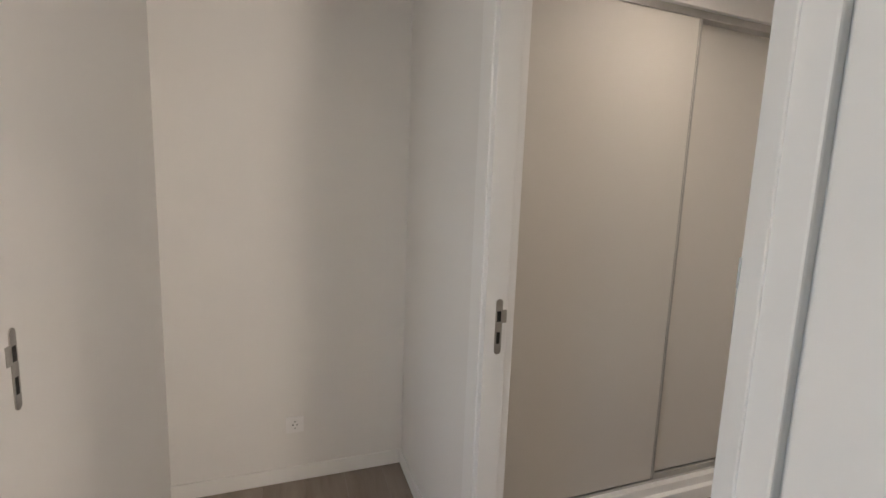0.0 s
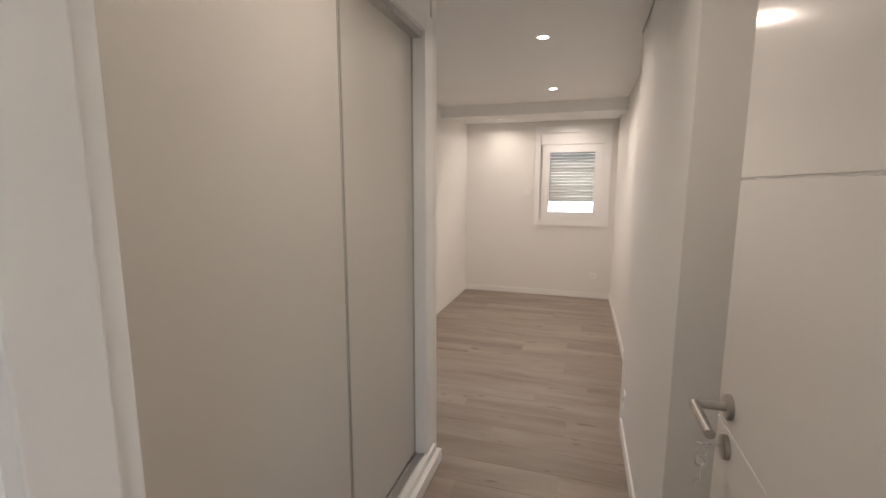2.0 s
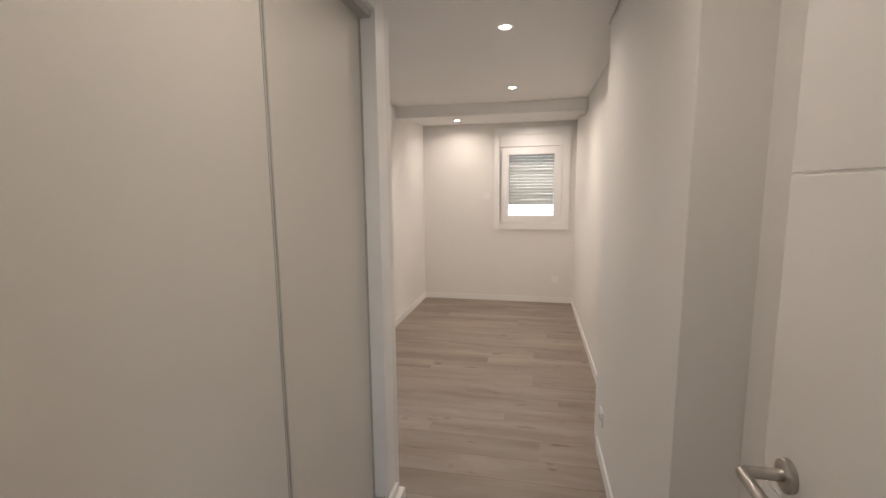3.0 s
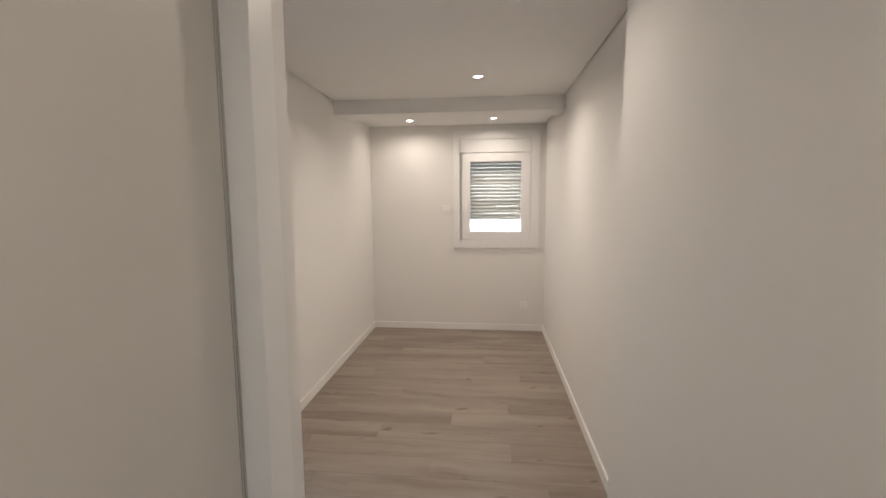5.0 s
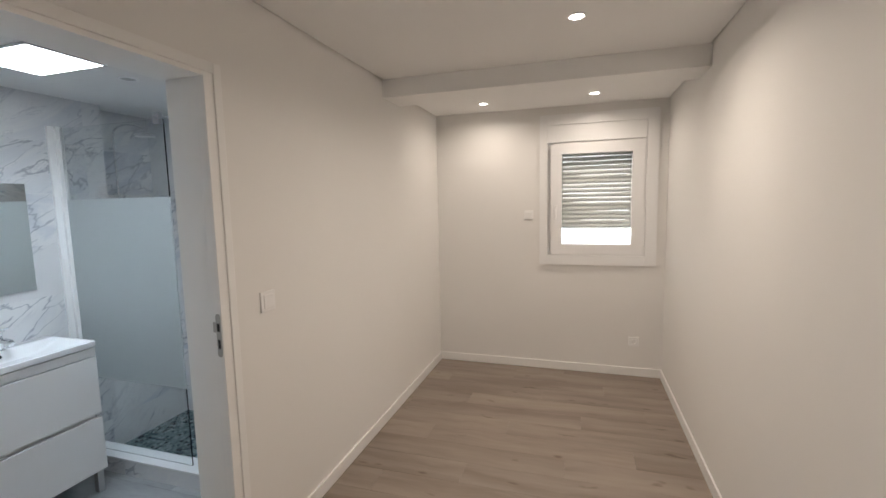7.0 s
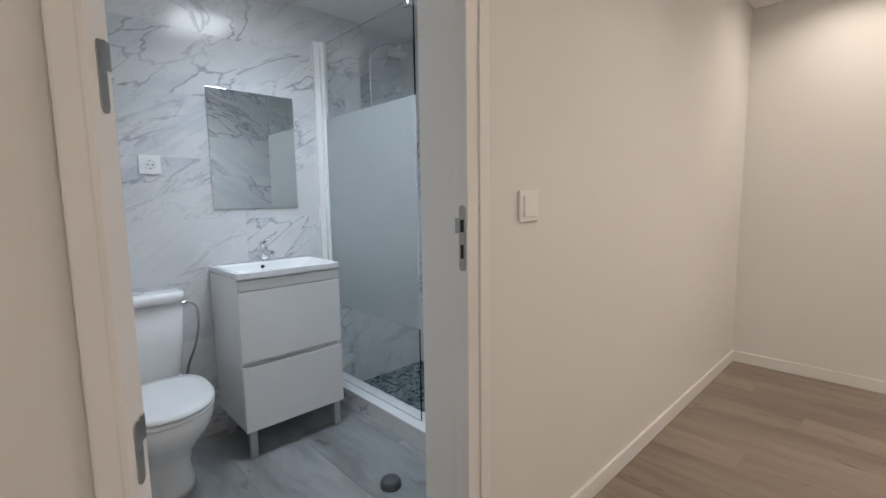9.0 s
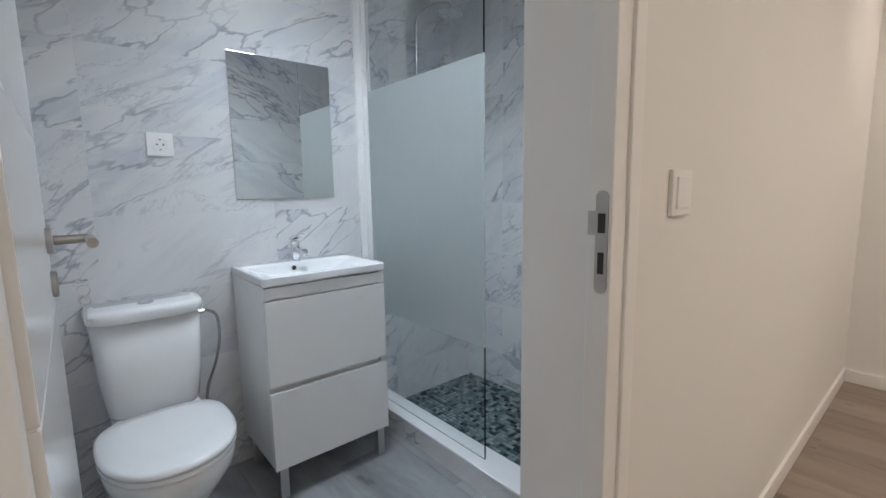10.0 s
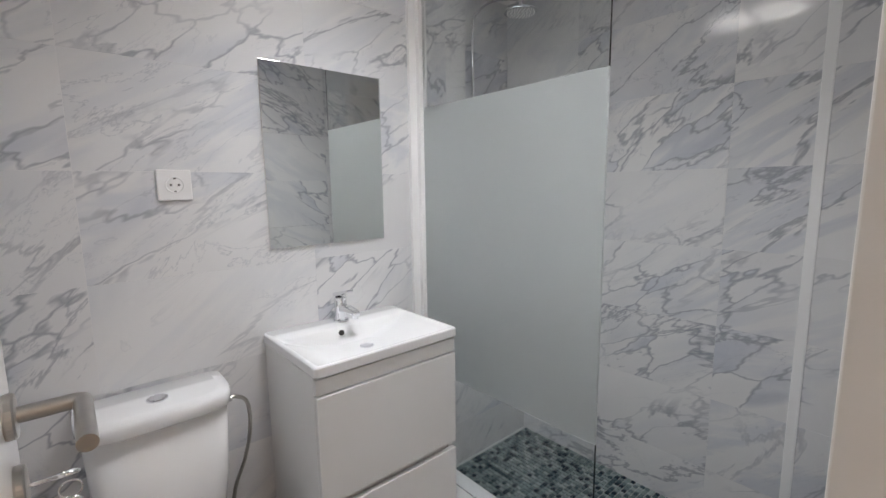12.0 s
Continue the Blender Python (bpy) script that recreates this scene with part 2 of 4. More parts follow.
MARBLE = marble_material()
MOSAIC_TONES = [(0.0, (0.02, 0.035, 0.05)), (0.14, (0.07, 0.11, 0.125)), (0.30, (0.15, 0.205, 0.215)), (0.58, (0.22, 0.285, 0.29)), (0.82, (0.31, 0.37, 0.37))]


def mosaic_material(name, per_object):
    m = material(name, (0.2, 0.25, 0.27), 0.15)
    source = node(m, "ShaderNodeObjectInfo").outputs["Random"] if per_object else node(m, "ShaderNodeNewGeometry").outputs["Random Per Island"]
    n = node(m, "ShaderNodeTexNoise", Scale=120.0, Detail=2.0)
    link(m, node(m, "ShaderNodeTexCoord").outputs["Object"], n.inputs["Vector"])
    base = ramp(m, source, MOSAIC_TONES, True)
    link(m, mix(m, 1.0, base, ramp(m, n.outputs[0], [(0.3, (0.8, 0.8, 0.8)), (0.7, (1.1, 1.1, 1.1))]), "MULTIPLY"), m.node_tree.nodes["Principled BSDF"].inputs["Base Color"])
    return m


MOSAIC_PIECE, MOSAIC_FIELD = mosaic_material("mosaic_glass_piece", True), mosaic_material("mosaic_glass_field", False)


# ---- mesh helpers ----
def add_box(bm, lo, hi):
    v = [bm.verts.new((x, y, z)) for x in (lo[0], hi[0]) for y in (lo[1], hi[1]) for z in (lo[2], hi[2])]
    for q in ((0, 1, 3, 2), (4, 6, 7, 5), (0, 4, 5, 1), (2, 3, 7, 6), (0, 2, 6, 4), (1, 5, 7, 3)):
        bm.faces.new([v[k] for k in q])


def finish(name, bm, mat, parent=None, bevel=0.0, segments=2, smooth=False):
    bmesh.ops.recalc_face_normals(bm, faces=bm.faces)
    if bevel:
        bmesh.ops.bevel(bm, geom=[e for e in bm.edges if len(e.link_faces) == 2 and e.calc_face_angle(0) > 0.6], offset=bevel, segments=segments, affect="EDGES", profile=0.6)
    me = bpy.data.meshes.new(name)
    bm.to_mesh(me)
    bm.free()
    me.materials.append(mat)
    if smooth:
        for p in me.polygons:
            p.use_smooth = True
    ob = new(name, me)
    if parent:
        ob.parent = parent
    return ob


def boxes(name, parts, mat, parent=None, bevel=0.0, segments=2):
    bm = bmesh.new()
    for lo, hi in parts:
        add_box(bm, lo, hi)
    return finish(name, bm, mat, parent, bevel, segments)


def lathe(bm, profile, m=Matrix(), steps=32):
    """A turned solid round local z, from (radius, height) pairs."""
    rings = []
    for r, h in profile:
        rings.append([bm.verts.new(m @ Vector((r * math.cos(a), r * math.sin(a), h))) for a in (2 * math.pi * k / steps for k in range(steps))])
    for a, b in zip(rings, rings[1:]):
        for k in range(steps):
            bm.faces.new((a[k], a[(k + 1) % steps], b[(k + 1) % steps], b[k]))
    bm.faces.new(rings[0][::-1])
    bm.faces.new(rings[-1])


def tube(name, points, radius, mat, parent=None, cyclic=False, resolution=3):
    cu = bpy.data.curves.new(name, "CURVE")
    cu.dimensions, cu.bevel_depth, cu.bevel_resolution, cu.use_fill_caps = "3D", radius, resolution, True
    sp = cu.splines.new("POLY")
    sp.points.add(len(points) - 1)
    for p, q in zip(sp.points, points):
        p.co = (*q, 1)
    sp.use_cyclic_u = cyclic
    me_ob = bpy.data.objects.new(name, cu)
    scene.collection.objects.link(me_ob)
    me = bpy.data.meshes.new_from_object(me_ob.evaluated_get(bpy.context.evaluated_depsgraph_get()))
    bpy.data.objects.remove(me_ob)
    me.materials.clear()
    me.materials.append(mat)
    for p in me.polygons:
        p.use_smooth = True
    ob = new(name, me)
    ob.parent = parent
    return ob


def loft(bm, rings):
    loops = [[bm.verts.new(p) for p in ring] for ring in rings]
    n = len(loops[0])
    for a, b in zip(loops, loops[1:]):
        for k in range(n):
            bm.faces.new((a[k], a[(k + 1) % n], b[(k + 1) % n], b[k]))
    bm.faces.new(loops[0][::-1])
    bm.faces.new(loops[-1])


def curve_points(keys, steps=10):
    """A smooth line through the keys."""
    pts = [Vector(k) for k in keys]
    pts = [pts[0] * 2 - pts[1]] + pts + [pts[-1] * 2 - pts[-2]]
    out = []
    for a, b, c, d in zip(pts, pts[1:], pts[2:], pts[3:]):
        for k in range(steps):
            u = k / steps
            out.append(0.5 * (2 * b + (c - a) * u + (2 * a - 5 * b + 4 * c - d) * u * u + (3 * b - a - 3 * c + d) * u ** 3))
    return out + [pts[-2]]


def empty(name, at, label, category, group=""):
    ob = new(name)
    ob.location = at
    return tagged(ob, label, category, group)


def own(parent, *children):
    """Children keep their place in the world under a parent that stands at its base."""
    for c in children:
        c.parent = parent
        c.matrix_parent_inverse = Matrix.Translation(parent.location).inverted()


def structure(ob, label, category):
    return tagged(ob, label, category, kind="structure")


# ---- large structure ----
H, HB = 2.40, 2.19
BX1 = 6.61
# floors' bases
floor = structure(boxes("floor", [((-0.60, -2.6, -0.20), (7.0, 2.011, -0.012))], SCREED), "grey oak laminate floor of long boards", "floor")
bath_floor = structure(boxes("floor_bathroom", [((2.9, 2.012, -0.20), (5.3, 3.9, 0.018))], GROUT), "grey stone-look tile floor of the bathroom", "floor")

# window wall with its opening
WY0, WY1, WZ0, WZ1 = 0.13, 0.985, 1.04, 2.235
wall_east = structure(boxes("wall_east", [((6.61, -0.3, -0.012), (6.91, WY0, 2.7)), ((6.61, WY1, -0.012), (6.91, 2.3, 2.7)),
                                          ((6.61, WY0, -0.012), (6.91, WY1, WZ0)), ((6.61, WY0, WZ1), (6.91, WY1, 2.7))], PAINT), "off-white painted wall round the window", "wall")
wall_south = structure(boxes("wall_south", [((3.39, -0.3, -0.012), (6.61, 0.0, 2.7)), ((1.95, -0.3, -0.012), (3.39, 0.115, 2.7)), ((0.755, -0.3, -0.012), (1.95, -0.055, 2.7))], PAINT, bevel=0.003), "off-white painted wall with a shallow pier", "wall")
# bathroom partition with doorway
DX0, DX1, DZ = 3.13, 3.92, 2.055
wall_north = structure(boxes("wall_north", [((2.627, 2.0, -0.012), (DX0, 2.172, 2.7)), ((DX1, 2.0, -0.012), (6.61, 2.172, 2.7)), ((DX0, 2.0, DZ), (DX1, 2.172, 2.7))], PAINT), "off-white painted wall with the bathroom doorway", "wall")
wall_closet = structure(boxes("wall_closet", [((0.755, 1.75, -0.012), (2.56, 1.85, 2.7)), ((2.56, 1.134, -0.012), (2.627, 2.19, 2.7))], PAINT), "off-white painted walls round the wardrobe", "wall")
# hall walls
EY0, EY1 = 0.045, 0.86
wall_west = structure(boxes("wall_west", [((0.67, -0.40, -0.012), (0.755, EY0, 2.7)), ((0.67, EY1, -0.012), (0.755, 1.90, 2.7)), ((0.67, EY0, 2.06), (0.755, EY1, 2.7))], PAINT), "off-white painted wall with the bedroom doorway", "wall")
wall_hall_end = structure(boxes("wall_hall_end", [((-0.50, 1.80, -0.012), (0.67, 1.90, 2.7))], PAINT), "off-white painted wall at the hall's end", "wall")
wall_hall_side = structure(boxes("wall_hall_side", [((-0.52, 0.60, -0.012), (-0.40, 1.80, 2.7)), ((-1.6, 0.50, -0.012), (-0.52, 0.60, 2.7))], PAINT), "pale painted wall beside the hall", "wall")
# unseen walls, added to enclose both fills and cut the warm one
wall_hall_back = structure(boxes("wall_hall_back", [((-1.7, -2.6, -0.012), (-1.6, -1.15, 2.7)), ((-1.7, -0.29, -0.012), (-1.6, 0.60, 2.7)), ((-1.7, -1.15, -0.012), (-1.6, -0.29, 0.90)), ((-1.7, -1.15, 2.20), (-1.6, -0.29, 2.7)), ((-1.6, -2.6, -0.012), (2.2, -2.5, 2.7)), ((2.1, -2.5, -0.012), (2.2, -0.40, 2.7)), ((1.03, -0.45, -0.012), (2.1, -0.35, 2.7)), ((0.67, -0.45, -0.012), (1.03, -0.40, 2.7))], PAINT), "unseen pale walls added to enclose the hall and shape its light", "wall")
hall_floor_west = structure(boxes("floor_hall", [((-1.7, -2.6, -0.2), (-0.6, 0.6, -0.004)), ((-0.6, -2.6, -0.010), (2.2, -1.2, -0.004))], SCREED), "dark hall floor", "floor")
# bathroom shell
wall_bath_back = structure(boxes("wall_bathroom_north", [((2.9, 3.5082, -0.012), (4.58, 3.85, 2.5)), ((4.58, 3.5082, -0.012), (5.15, 3.85, 1.45)), ((4.58, 3.6412, 1.45), (5.15, 3.85, 2.5))], GROUT), "white marble tile wall with grey veins", "wall")
wall_bath_east = structure(boxes("wall_bathroom_east", [((4.9982, 2.172, -0.012), (5.2, 3.75, 2.5))], GROUT), "white marble tile wall of the shower", "wall")
wall_bath_west = structure(boxes("wall_bathroom_west", [((2.9, 2.172, -0.012), (3.0518, 3.5082, 2.5))], GROUT), "white marble tile wall beside the door", "wall")

# ceilings keep a narrow shadow joint to the walls
J = 0.009
ceiling = structure(boxes("ceiling", [((0.755 + J, -0.055 + J, 2.40), (1.95, 1.75 - J, 2.43)), ((1.95, 0.115 + J, 2.40), (2.627 + J, 1.75 - J, 2.43)), ((2.627 + J, 0.115 + J, 2.40), (3.39 + J, 2.0 - J, 2.43)), ((3.39 + J, J, 2.40), (5.42, 2.0 - J, 2.43)),
                                      ((5.42, 0.0, 2.28), (5.72, 2.0, 2.43)), ((5.72, J, 2.36), (6.61 - J, 2.0 - J, 2.43))], CEILING_PAINT), "white plaster ceiling with a shallow beam and shadow joint", "ceiling")
ceiling_hall = structure(boxes("ceiling_hall", [((-1.6, -2.5, 2.40), (2.1, -0.45, 2.43)), ((-1.6, -0.45, 2.40), (0.67, 1.80, 2.43))], CEILING_PAINT), "white plaster ceiling of the hall", "ceiling")
ceiling_bath = structure(boxes("ceiling_bathroom", [((3.039, 2.172, HB), (5.011, 3.75, HB + 0.03))], CEILING_PAINT), "white plaster ceiling of the bathroom", "ceiling")
roof = structure(boxes("ceiling_slab", [((-1.7, -2.6, 2.70), (7.0, 3.9, 2.80))], CEILING_PAINT), "plain slab over the rooms", "ceiling")
ground = structure(boxes("ground", [((-400, -400, -3.2), (400, 400, -3.0))], GROUND), "pale paved ground outside", "ground")

# emissive plane, added so that the gap below the shutter burns out white
BRIGHT = glowing("white_backdrop_glow", (1.0, 0.985, 0.96), 2.2)
structure(boxes("backdrop", [((60.0, -60, -3.0), (60.5, 60, 30.0))], BRIGHT), "glowing plane added outside to turn the window view white", "backdrop")

# skirting boards
SK, ST = 0.075, 0.012


def skirting(name, parts):
    return structure(boxes(name, [((a, b, 0.0), (c, d, SK)) for a, b, c, d in parts], TRIM, bevel=0.003), "white lacquered skirting board", "baseboard")


skirting("baseboard_east", [(6.61 - ST, ST, 6.61, 2.0 - ST)])
skirting("baseboard_north", [(3.952, 2.0 - ST, 6.61, 2.0)])
skirting("baseboard_north", [(2.627, 2.0 - ST, 3.098, 2.0)])
skirting("baseboard_south", [(3.39, 0.0, 6.61, ST)])
skirting("baseboard_south", [(1.95 - ST, 0.115, 3.24, 0.115 + ST)])
skirting("baseboard_south", [(1.95 - ST, -0.055, 1.95, 0.115)])
skirting("baseboard_hall", [(-0.40, 1.80 - ST, 0.67 - ST, 1.80)])
skirting("baseboard_hall", [(0.67 - ST, 0.94, 0.67, 1.80)])


# ---- doors ----
def lever_set(parent, side, at, along, mat=STEEL, key=True):
    """A lever on a round rose with a keyed rose below. side: the way out of the leaf; along: the way the lever points."""
    out, way = Vector(side), Vector(along)
    at = Vector(at)
    turn = out.to_track_quat("Z", "Y").to_matrix().to_4x4()
    made = []
    for name, drop in (("rose", 0.0), ("key_rose", -0.087)):
        bm = bmesh.new()
        lathe(bm, [(0.0255, 0.0), (0.0262, 0.002), (0.0262, 0.008), (0.0245, 0.010), (0.012, 0.0105)], Matrix.Translation(at + Vector((0, 0, drop))) @ turn)
        made.append(finish(name, bm, mat, smooth=False))
    neck = [at + out * 0.008, at + out * 0.060]
    corner = at + out * 0.068
    made.append(tube("lever", neck + [corner + way * 0.004, corner + way * 0.012, corner + way * 0.125], 0.0095, mat, resolution=5))
    if key:
        k = at + Vector((0, 0, -0.087)) + out * 0.010
        made.append(tube("key", [k, k + out * 0.022], 0.0028, CHROME))
        ring = lambda c, r, u, v: [c + u * (r * math.cos(a)) + v * (r * math.sin(a)) for a in (2 * math.pi * n / 20 for n in range(20))]
        up = Vector((0, 0, 1))
        made.append(tube("key_bow", ring(k + out * 0.034, 0.011, out, (way + up * 0.4).normalized()), 0.0028, CHROME, cyclic=True))
        made.append(tube("key_ring", ring(k + out * 0.036 - up * 0.021, 0.011, out, up), 0.0012, CHROME, cyclic=True))
        low = k + out * 0.036 - up * 0.034
        made.append(tube("spare_key", ring(low - up * 0.008, 0.009, out, up), 0.0028, CHROME, cyclic=True))
        made.append(tube("spare_key", [low - up * 0.017, low - up * 0.058], 0.0019, CHROME))
        made.append(boxes("key_bit", [(low + Vector((-0.0015, -0.0015, -0.058)) , low + Vector((0.0015, 0.0015, -0.050)) + out * 0.007)], CHROME))
    own(parent, *made)


def strike_plate(name, at, out, lip, mat=STEEL, holes=True, length=0.17, wide=0.022, reach=0.014):
    """A round-ended lock or hinge plate let into a jamb. out: the jamb's face; lip: the way of its lip."""
    out, lip = Vector(out), Vector(lip)
    up = Vector((0, 0, 1))
    frame_m = Matrix((lip, up, out)).transposed().to_4x4()
    frame_m.translation = at
    base = empty(name, at, "steel lock or hinge plate let into a white door jamb", "lock plate")
    bm = bmesh.new()
    ring = [(wide / 2 * math.cos(a), (length - wide) / 2 + wide / 2 * math.sin(a)) for a in (math.pi * k / 8 for k in range(9))]
    ring += [(-x, -y) for x, y in ring]
    loft(bm, [[frame_m @ Vector((x, y, h)) for x, y in ring] for h in (-0.002, 0.0016)])
    made = [finish("plate", bm, mat)]
    bm = bmesh.new()
    for lo, hi in (((wide / 2 - 0.002, 0.012, -0.001), (wide / 2 + reach, 0.052, 0.0018)),):
        add_box(bm, lo, hi)
    bm.transform(frame_m)
    made.append(finish("lip", bm, mat, bevel=0.0006))
    if holes:
        # dark pads on the plate; the holes' shade is only their colour
        for lo, hi in (((-0.0065, 0.016, 0.0), (0.0065, 0.048, 0.0021)), ((-0.0055, -0.052, 0.0), (0.0055, -0.016, 0.0021))):
            bm = bmesh.new()
            add_box(bm, lo, hi)
            bm.transform(frame_m)
            made.append(finish("hole", bm, HOLE))
    else:
        for h in (length / 2 - 0.018, 0.0, 0.018 - length / 2):
            bm = bmesh.new()
            lathe(bm, [(0.0045, 0.0), (0.0045, 0.002), (0.003, 0.0026)], frame_m @ Matrix.Translation((0, h, 0)), 14)
            made.append(finish("screw", bm, STEEL))
    own(base, *made)
    return base


def grooved_leaf(base, lo, hi, axis, grooves):
    """A door leaf with thin grooves cut across both faces: stacked panels with narrow recessed bands between."""
    cuts = [lo[2]] + sorted(grooves) + [hi[2]]
    made = []
    for a, b in zip(cuts, cuts[1:]):
        made.append(boxes("panel", [((lo[0], lo[1], a + 0.002), (hi[0], hi[1], b - 0.002))], LACQUER, bevel=0.0018))
    d = 0.003
    inner_lo = [lo[0], lo[1], lo[2] + 0.004]
    inner_hi = [hi[0], hi[1], hi[2] - 0.004]
    inner_lo[axis] += d
    inner_hi[axis] -= d
    inner_lo[1 - axis] += 0.004
    inner_hi[1 - axis] -= 0.004
    made.append(boxes("core", [(tuple(inner_lo), tuple(inner_hi))], TRIM))
    own(base, *made)


# bedroom doorway: lining, casings, open leaf
structure(boxes("door_frame_1", [((0.655, 0.82, 0.0), (0.728, EY1, 2.06)), ((0.728, 0.832, 0.0), (0.758, EY1, 2.06)), ((0.655, EY0, 0.0), (0.728, 0.078, 2.06)), ((0.728, EY0, 0.0), (0.758, 0.066, 2.06)), ((0.655, 0.078, 2.02), (0.758, 0.82, 2.06))], TRIM, bevel=0.003), "white lacquered lining of the bedroom doorway", "door frame")
structure(boxes("trim_door_1", [((0.650, 0.845, 0.0), (0.668, 0.925, 2.11)), ((0.650, 0.005, 0.0), (0.668, 0.062, 2.11)), ((0.650, 0.062, 2.035), (0.668, 0.845, 2.11))], TRIM, bevel=0.004), "white lacquered casing of the bedroom doorway", "door casing")
structure(boxes("trim_hall", [((0.645, -0.39, 0.0), (0.668, -0.008, 2.11))], TRIM, bevel=0.004), "white lacquered panel beside the doorway", "wall panel")
leaf_1 = empty("door_leaf", (0.72, 0.085, 0.006), "open white lacquered bedroom door with thin horizontal grooves", "door", "interior doors")
grooved_leaf(leaf_1, (0.735, 0.065, 0.008), (1.512, 0.105, 2.015), 1, (0.50, 1.016, 1.53))
lever_set(leaf_1, (0, 1, 0), (1.437, 0.105, 1.066), (-1, 0, 0))
strike_plate("lock_plate", (0.700, 0.8195, 1.05), (0, -1, 0), (1, 0, 0))
hinge_way = Vector((-0.906, -0.423, 0))
strike_plate("hinge_plate", (0.668, 0.0858, 1.325), (-0.423, 0.906, 0), hinge_way, DARK_STEEL, False, 0.108, 0.026, 0.005)
bm = bmesh.new()
loft(bm, [[(0.646, 0.045, z), (0.653, 0.079, z), (0.683, 0.093, z), (0.690, 0.102, z), (0.706, 0.102, z), (0.706, 0.045, z)] for z in (0.0, 2.019)])
structure(finish("door_frame_1_stop", bm, TRIM, bevel=0.003), "white slanting stop of the bedroom doorway", "door frame")
strike_plate("lock_plate", (-0.3995, 0.745, 1.065), (1, 0, 0), (0, -1, 0))

# bathroom doorway
structure(boxes("door_frame_2", [((3.885, 2.036, 0.0), (DX1, 2.188, DZ)), ((3.870, 1.992, 0.0), (DX1, 2.036, DZ)), ((DX0, 2.036, 0.0), (3.160, 2.188, DZ)), ((3.160, 1.992, 2.03), (3.870, 2.188, DZ))], TRIM, bevel=0.003), "white lacquered lining of the bathroom doorway", "door frame")
structure(boxes("trim_door_2", [((3.912, 1.985, 0.0), (3.948, 2.0, 2.085)), ((3.100, 1.985, 0.0), (3.140, 2.0, 2.085)), ((3.140, 1.985, 2.047), (3.912, 2.0, 2.085))], TRIM, bevel=0.004), "narrow white casing of the bathroom doorway", "door casing")
leaf_2 = empty("door_leaf", (3.145, 2.2, 0.04), "open white lacquered bathroom door with thin horizontal grooves", "door", "interior doors")
grooved_leaf(leaf_2, (3.130, 2.192, 0.040), (3.170, 2.865, 2.02), 0, (0.50, 0.93, 1.27, 1.60))
lever_set(leaf_2, (1, 0, 0), (3.170, 2.79, 1.068), (0, -1, 0))
strike_plate("lock_plate", (3.8695, 2.009, 1.065), (-1, 0, 0), (0, 1, 0))
bm = bmesh.new()
loft(bm, [[(DX0, 1.984, z), (3.141, 1.984, z), (3.172, 2.036, z), (DX0, 2.036, z)] for z in (0.0, 2.03)])
structure(finish("door_frame_2_stop", bm, TRIM, bevel=0.003), "white slanting stop of the bathroom doorway", "door frame")
for z in (0.79, 1.34):
    strike_plate("hinge_plate", (3.1575, 2.0105, z), (0.859, -0.512, 0), (0.512, 0.859, 0), STEEL, False, 0.10, 0.022)


# ---- wardrobe ----
wardrobe = empty("wardrobe", (1.7, 1.45, 0.0), "built-in wardrobe with beige sliding doors in a white frame", "wardrobe")
own(wardrobe,
    boxes("frame", [((2.455, 1.130, 0.115), (2.56, 1.20, 2.30)), ((0.757, 1.130, 0.113), (0.86, 1.20, 2.30)), ((0.86, 1.130, 2.215), (2.455, 1.20, 2.30))], TRIM, bevel=0.004),
    boxes("fascia", [((0.757, 1.142, 2.302), (2.56, 1.20, 2.385))], TRIM, bevel=0.003),
    boxes("plinth", [((0.757, 1.095, 0.0), (2.605, 1.135, 0.070)), ((0.757, 1.118, 0.070), (2.575, 1.75, 0.112))], TRIM, bevel=0.004),
    boxes("top_track", [((0.86, 1.150, 2.185), (2.455, 1.235, 2.2145))], ALUMINIUM, bevel=0.001),
    boxes("bottom_track", [((0.86, 1.146, 0.1125), (2.455, 1.150, 0.124)), ((0.86, 1.188, 0.1125), (2.455, 1.192, 0.122)), ((0.86, 1.150, 0.1122), (2.455, 1.235, 0.1155))], ALUMINIUM),
    boxes("side", [((2.54, 1.20, 0.112), (2.559, 1.74, 2.38))], TRIM),
    boxes("side", [((0.815, 1.24, 0.112), (0.835, 1.74, 2.38))], TRIM))
for x0, x1, y0, pull in ((0.862, 1.735, 1.156, 1.735), (1.690, 2.452, 1.196, 1.690)):
    door = boxes("sliding_door", [((x0 + 0.004, y0, 0.125), (x1 - 0.004, y0 + 0.018, 2.20))], PANEL, bevel=0.001)
    rails = boxes("door_profile", [((x1 - 0.006, y0 - 0.004, 0.122), (x1, y0 + 0.022, 2.204)), ((x0, y0 - 0.004, 0.122), (x0 + 0.006, y0 + 0.022, 2.204)), ((x1 - 0.014, y0 - 0.002, 0.122), (x1 - 0.011, y0 + 0.001, 2.204))], PROFILE, bevel=0.0006)
    own(wardrobe, door, rails)


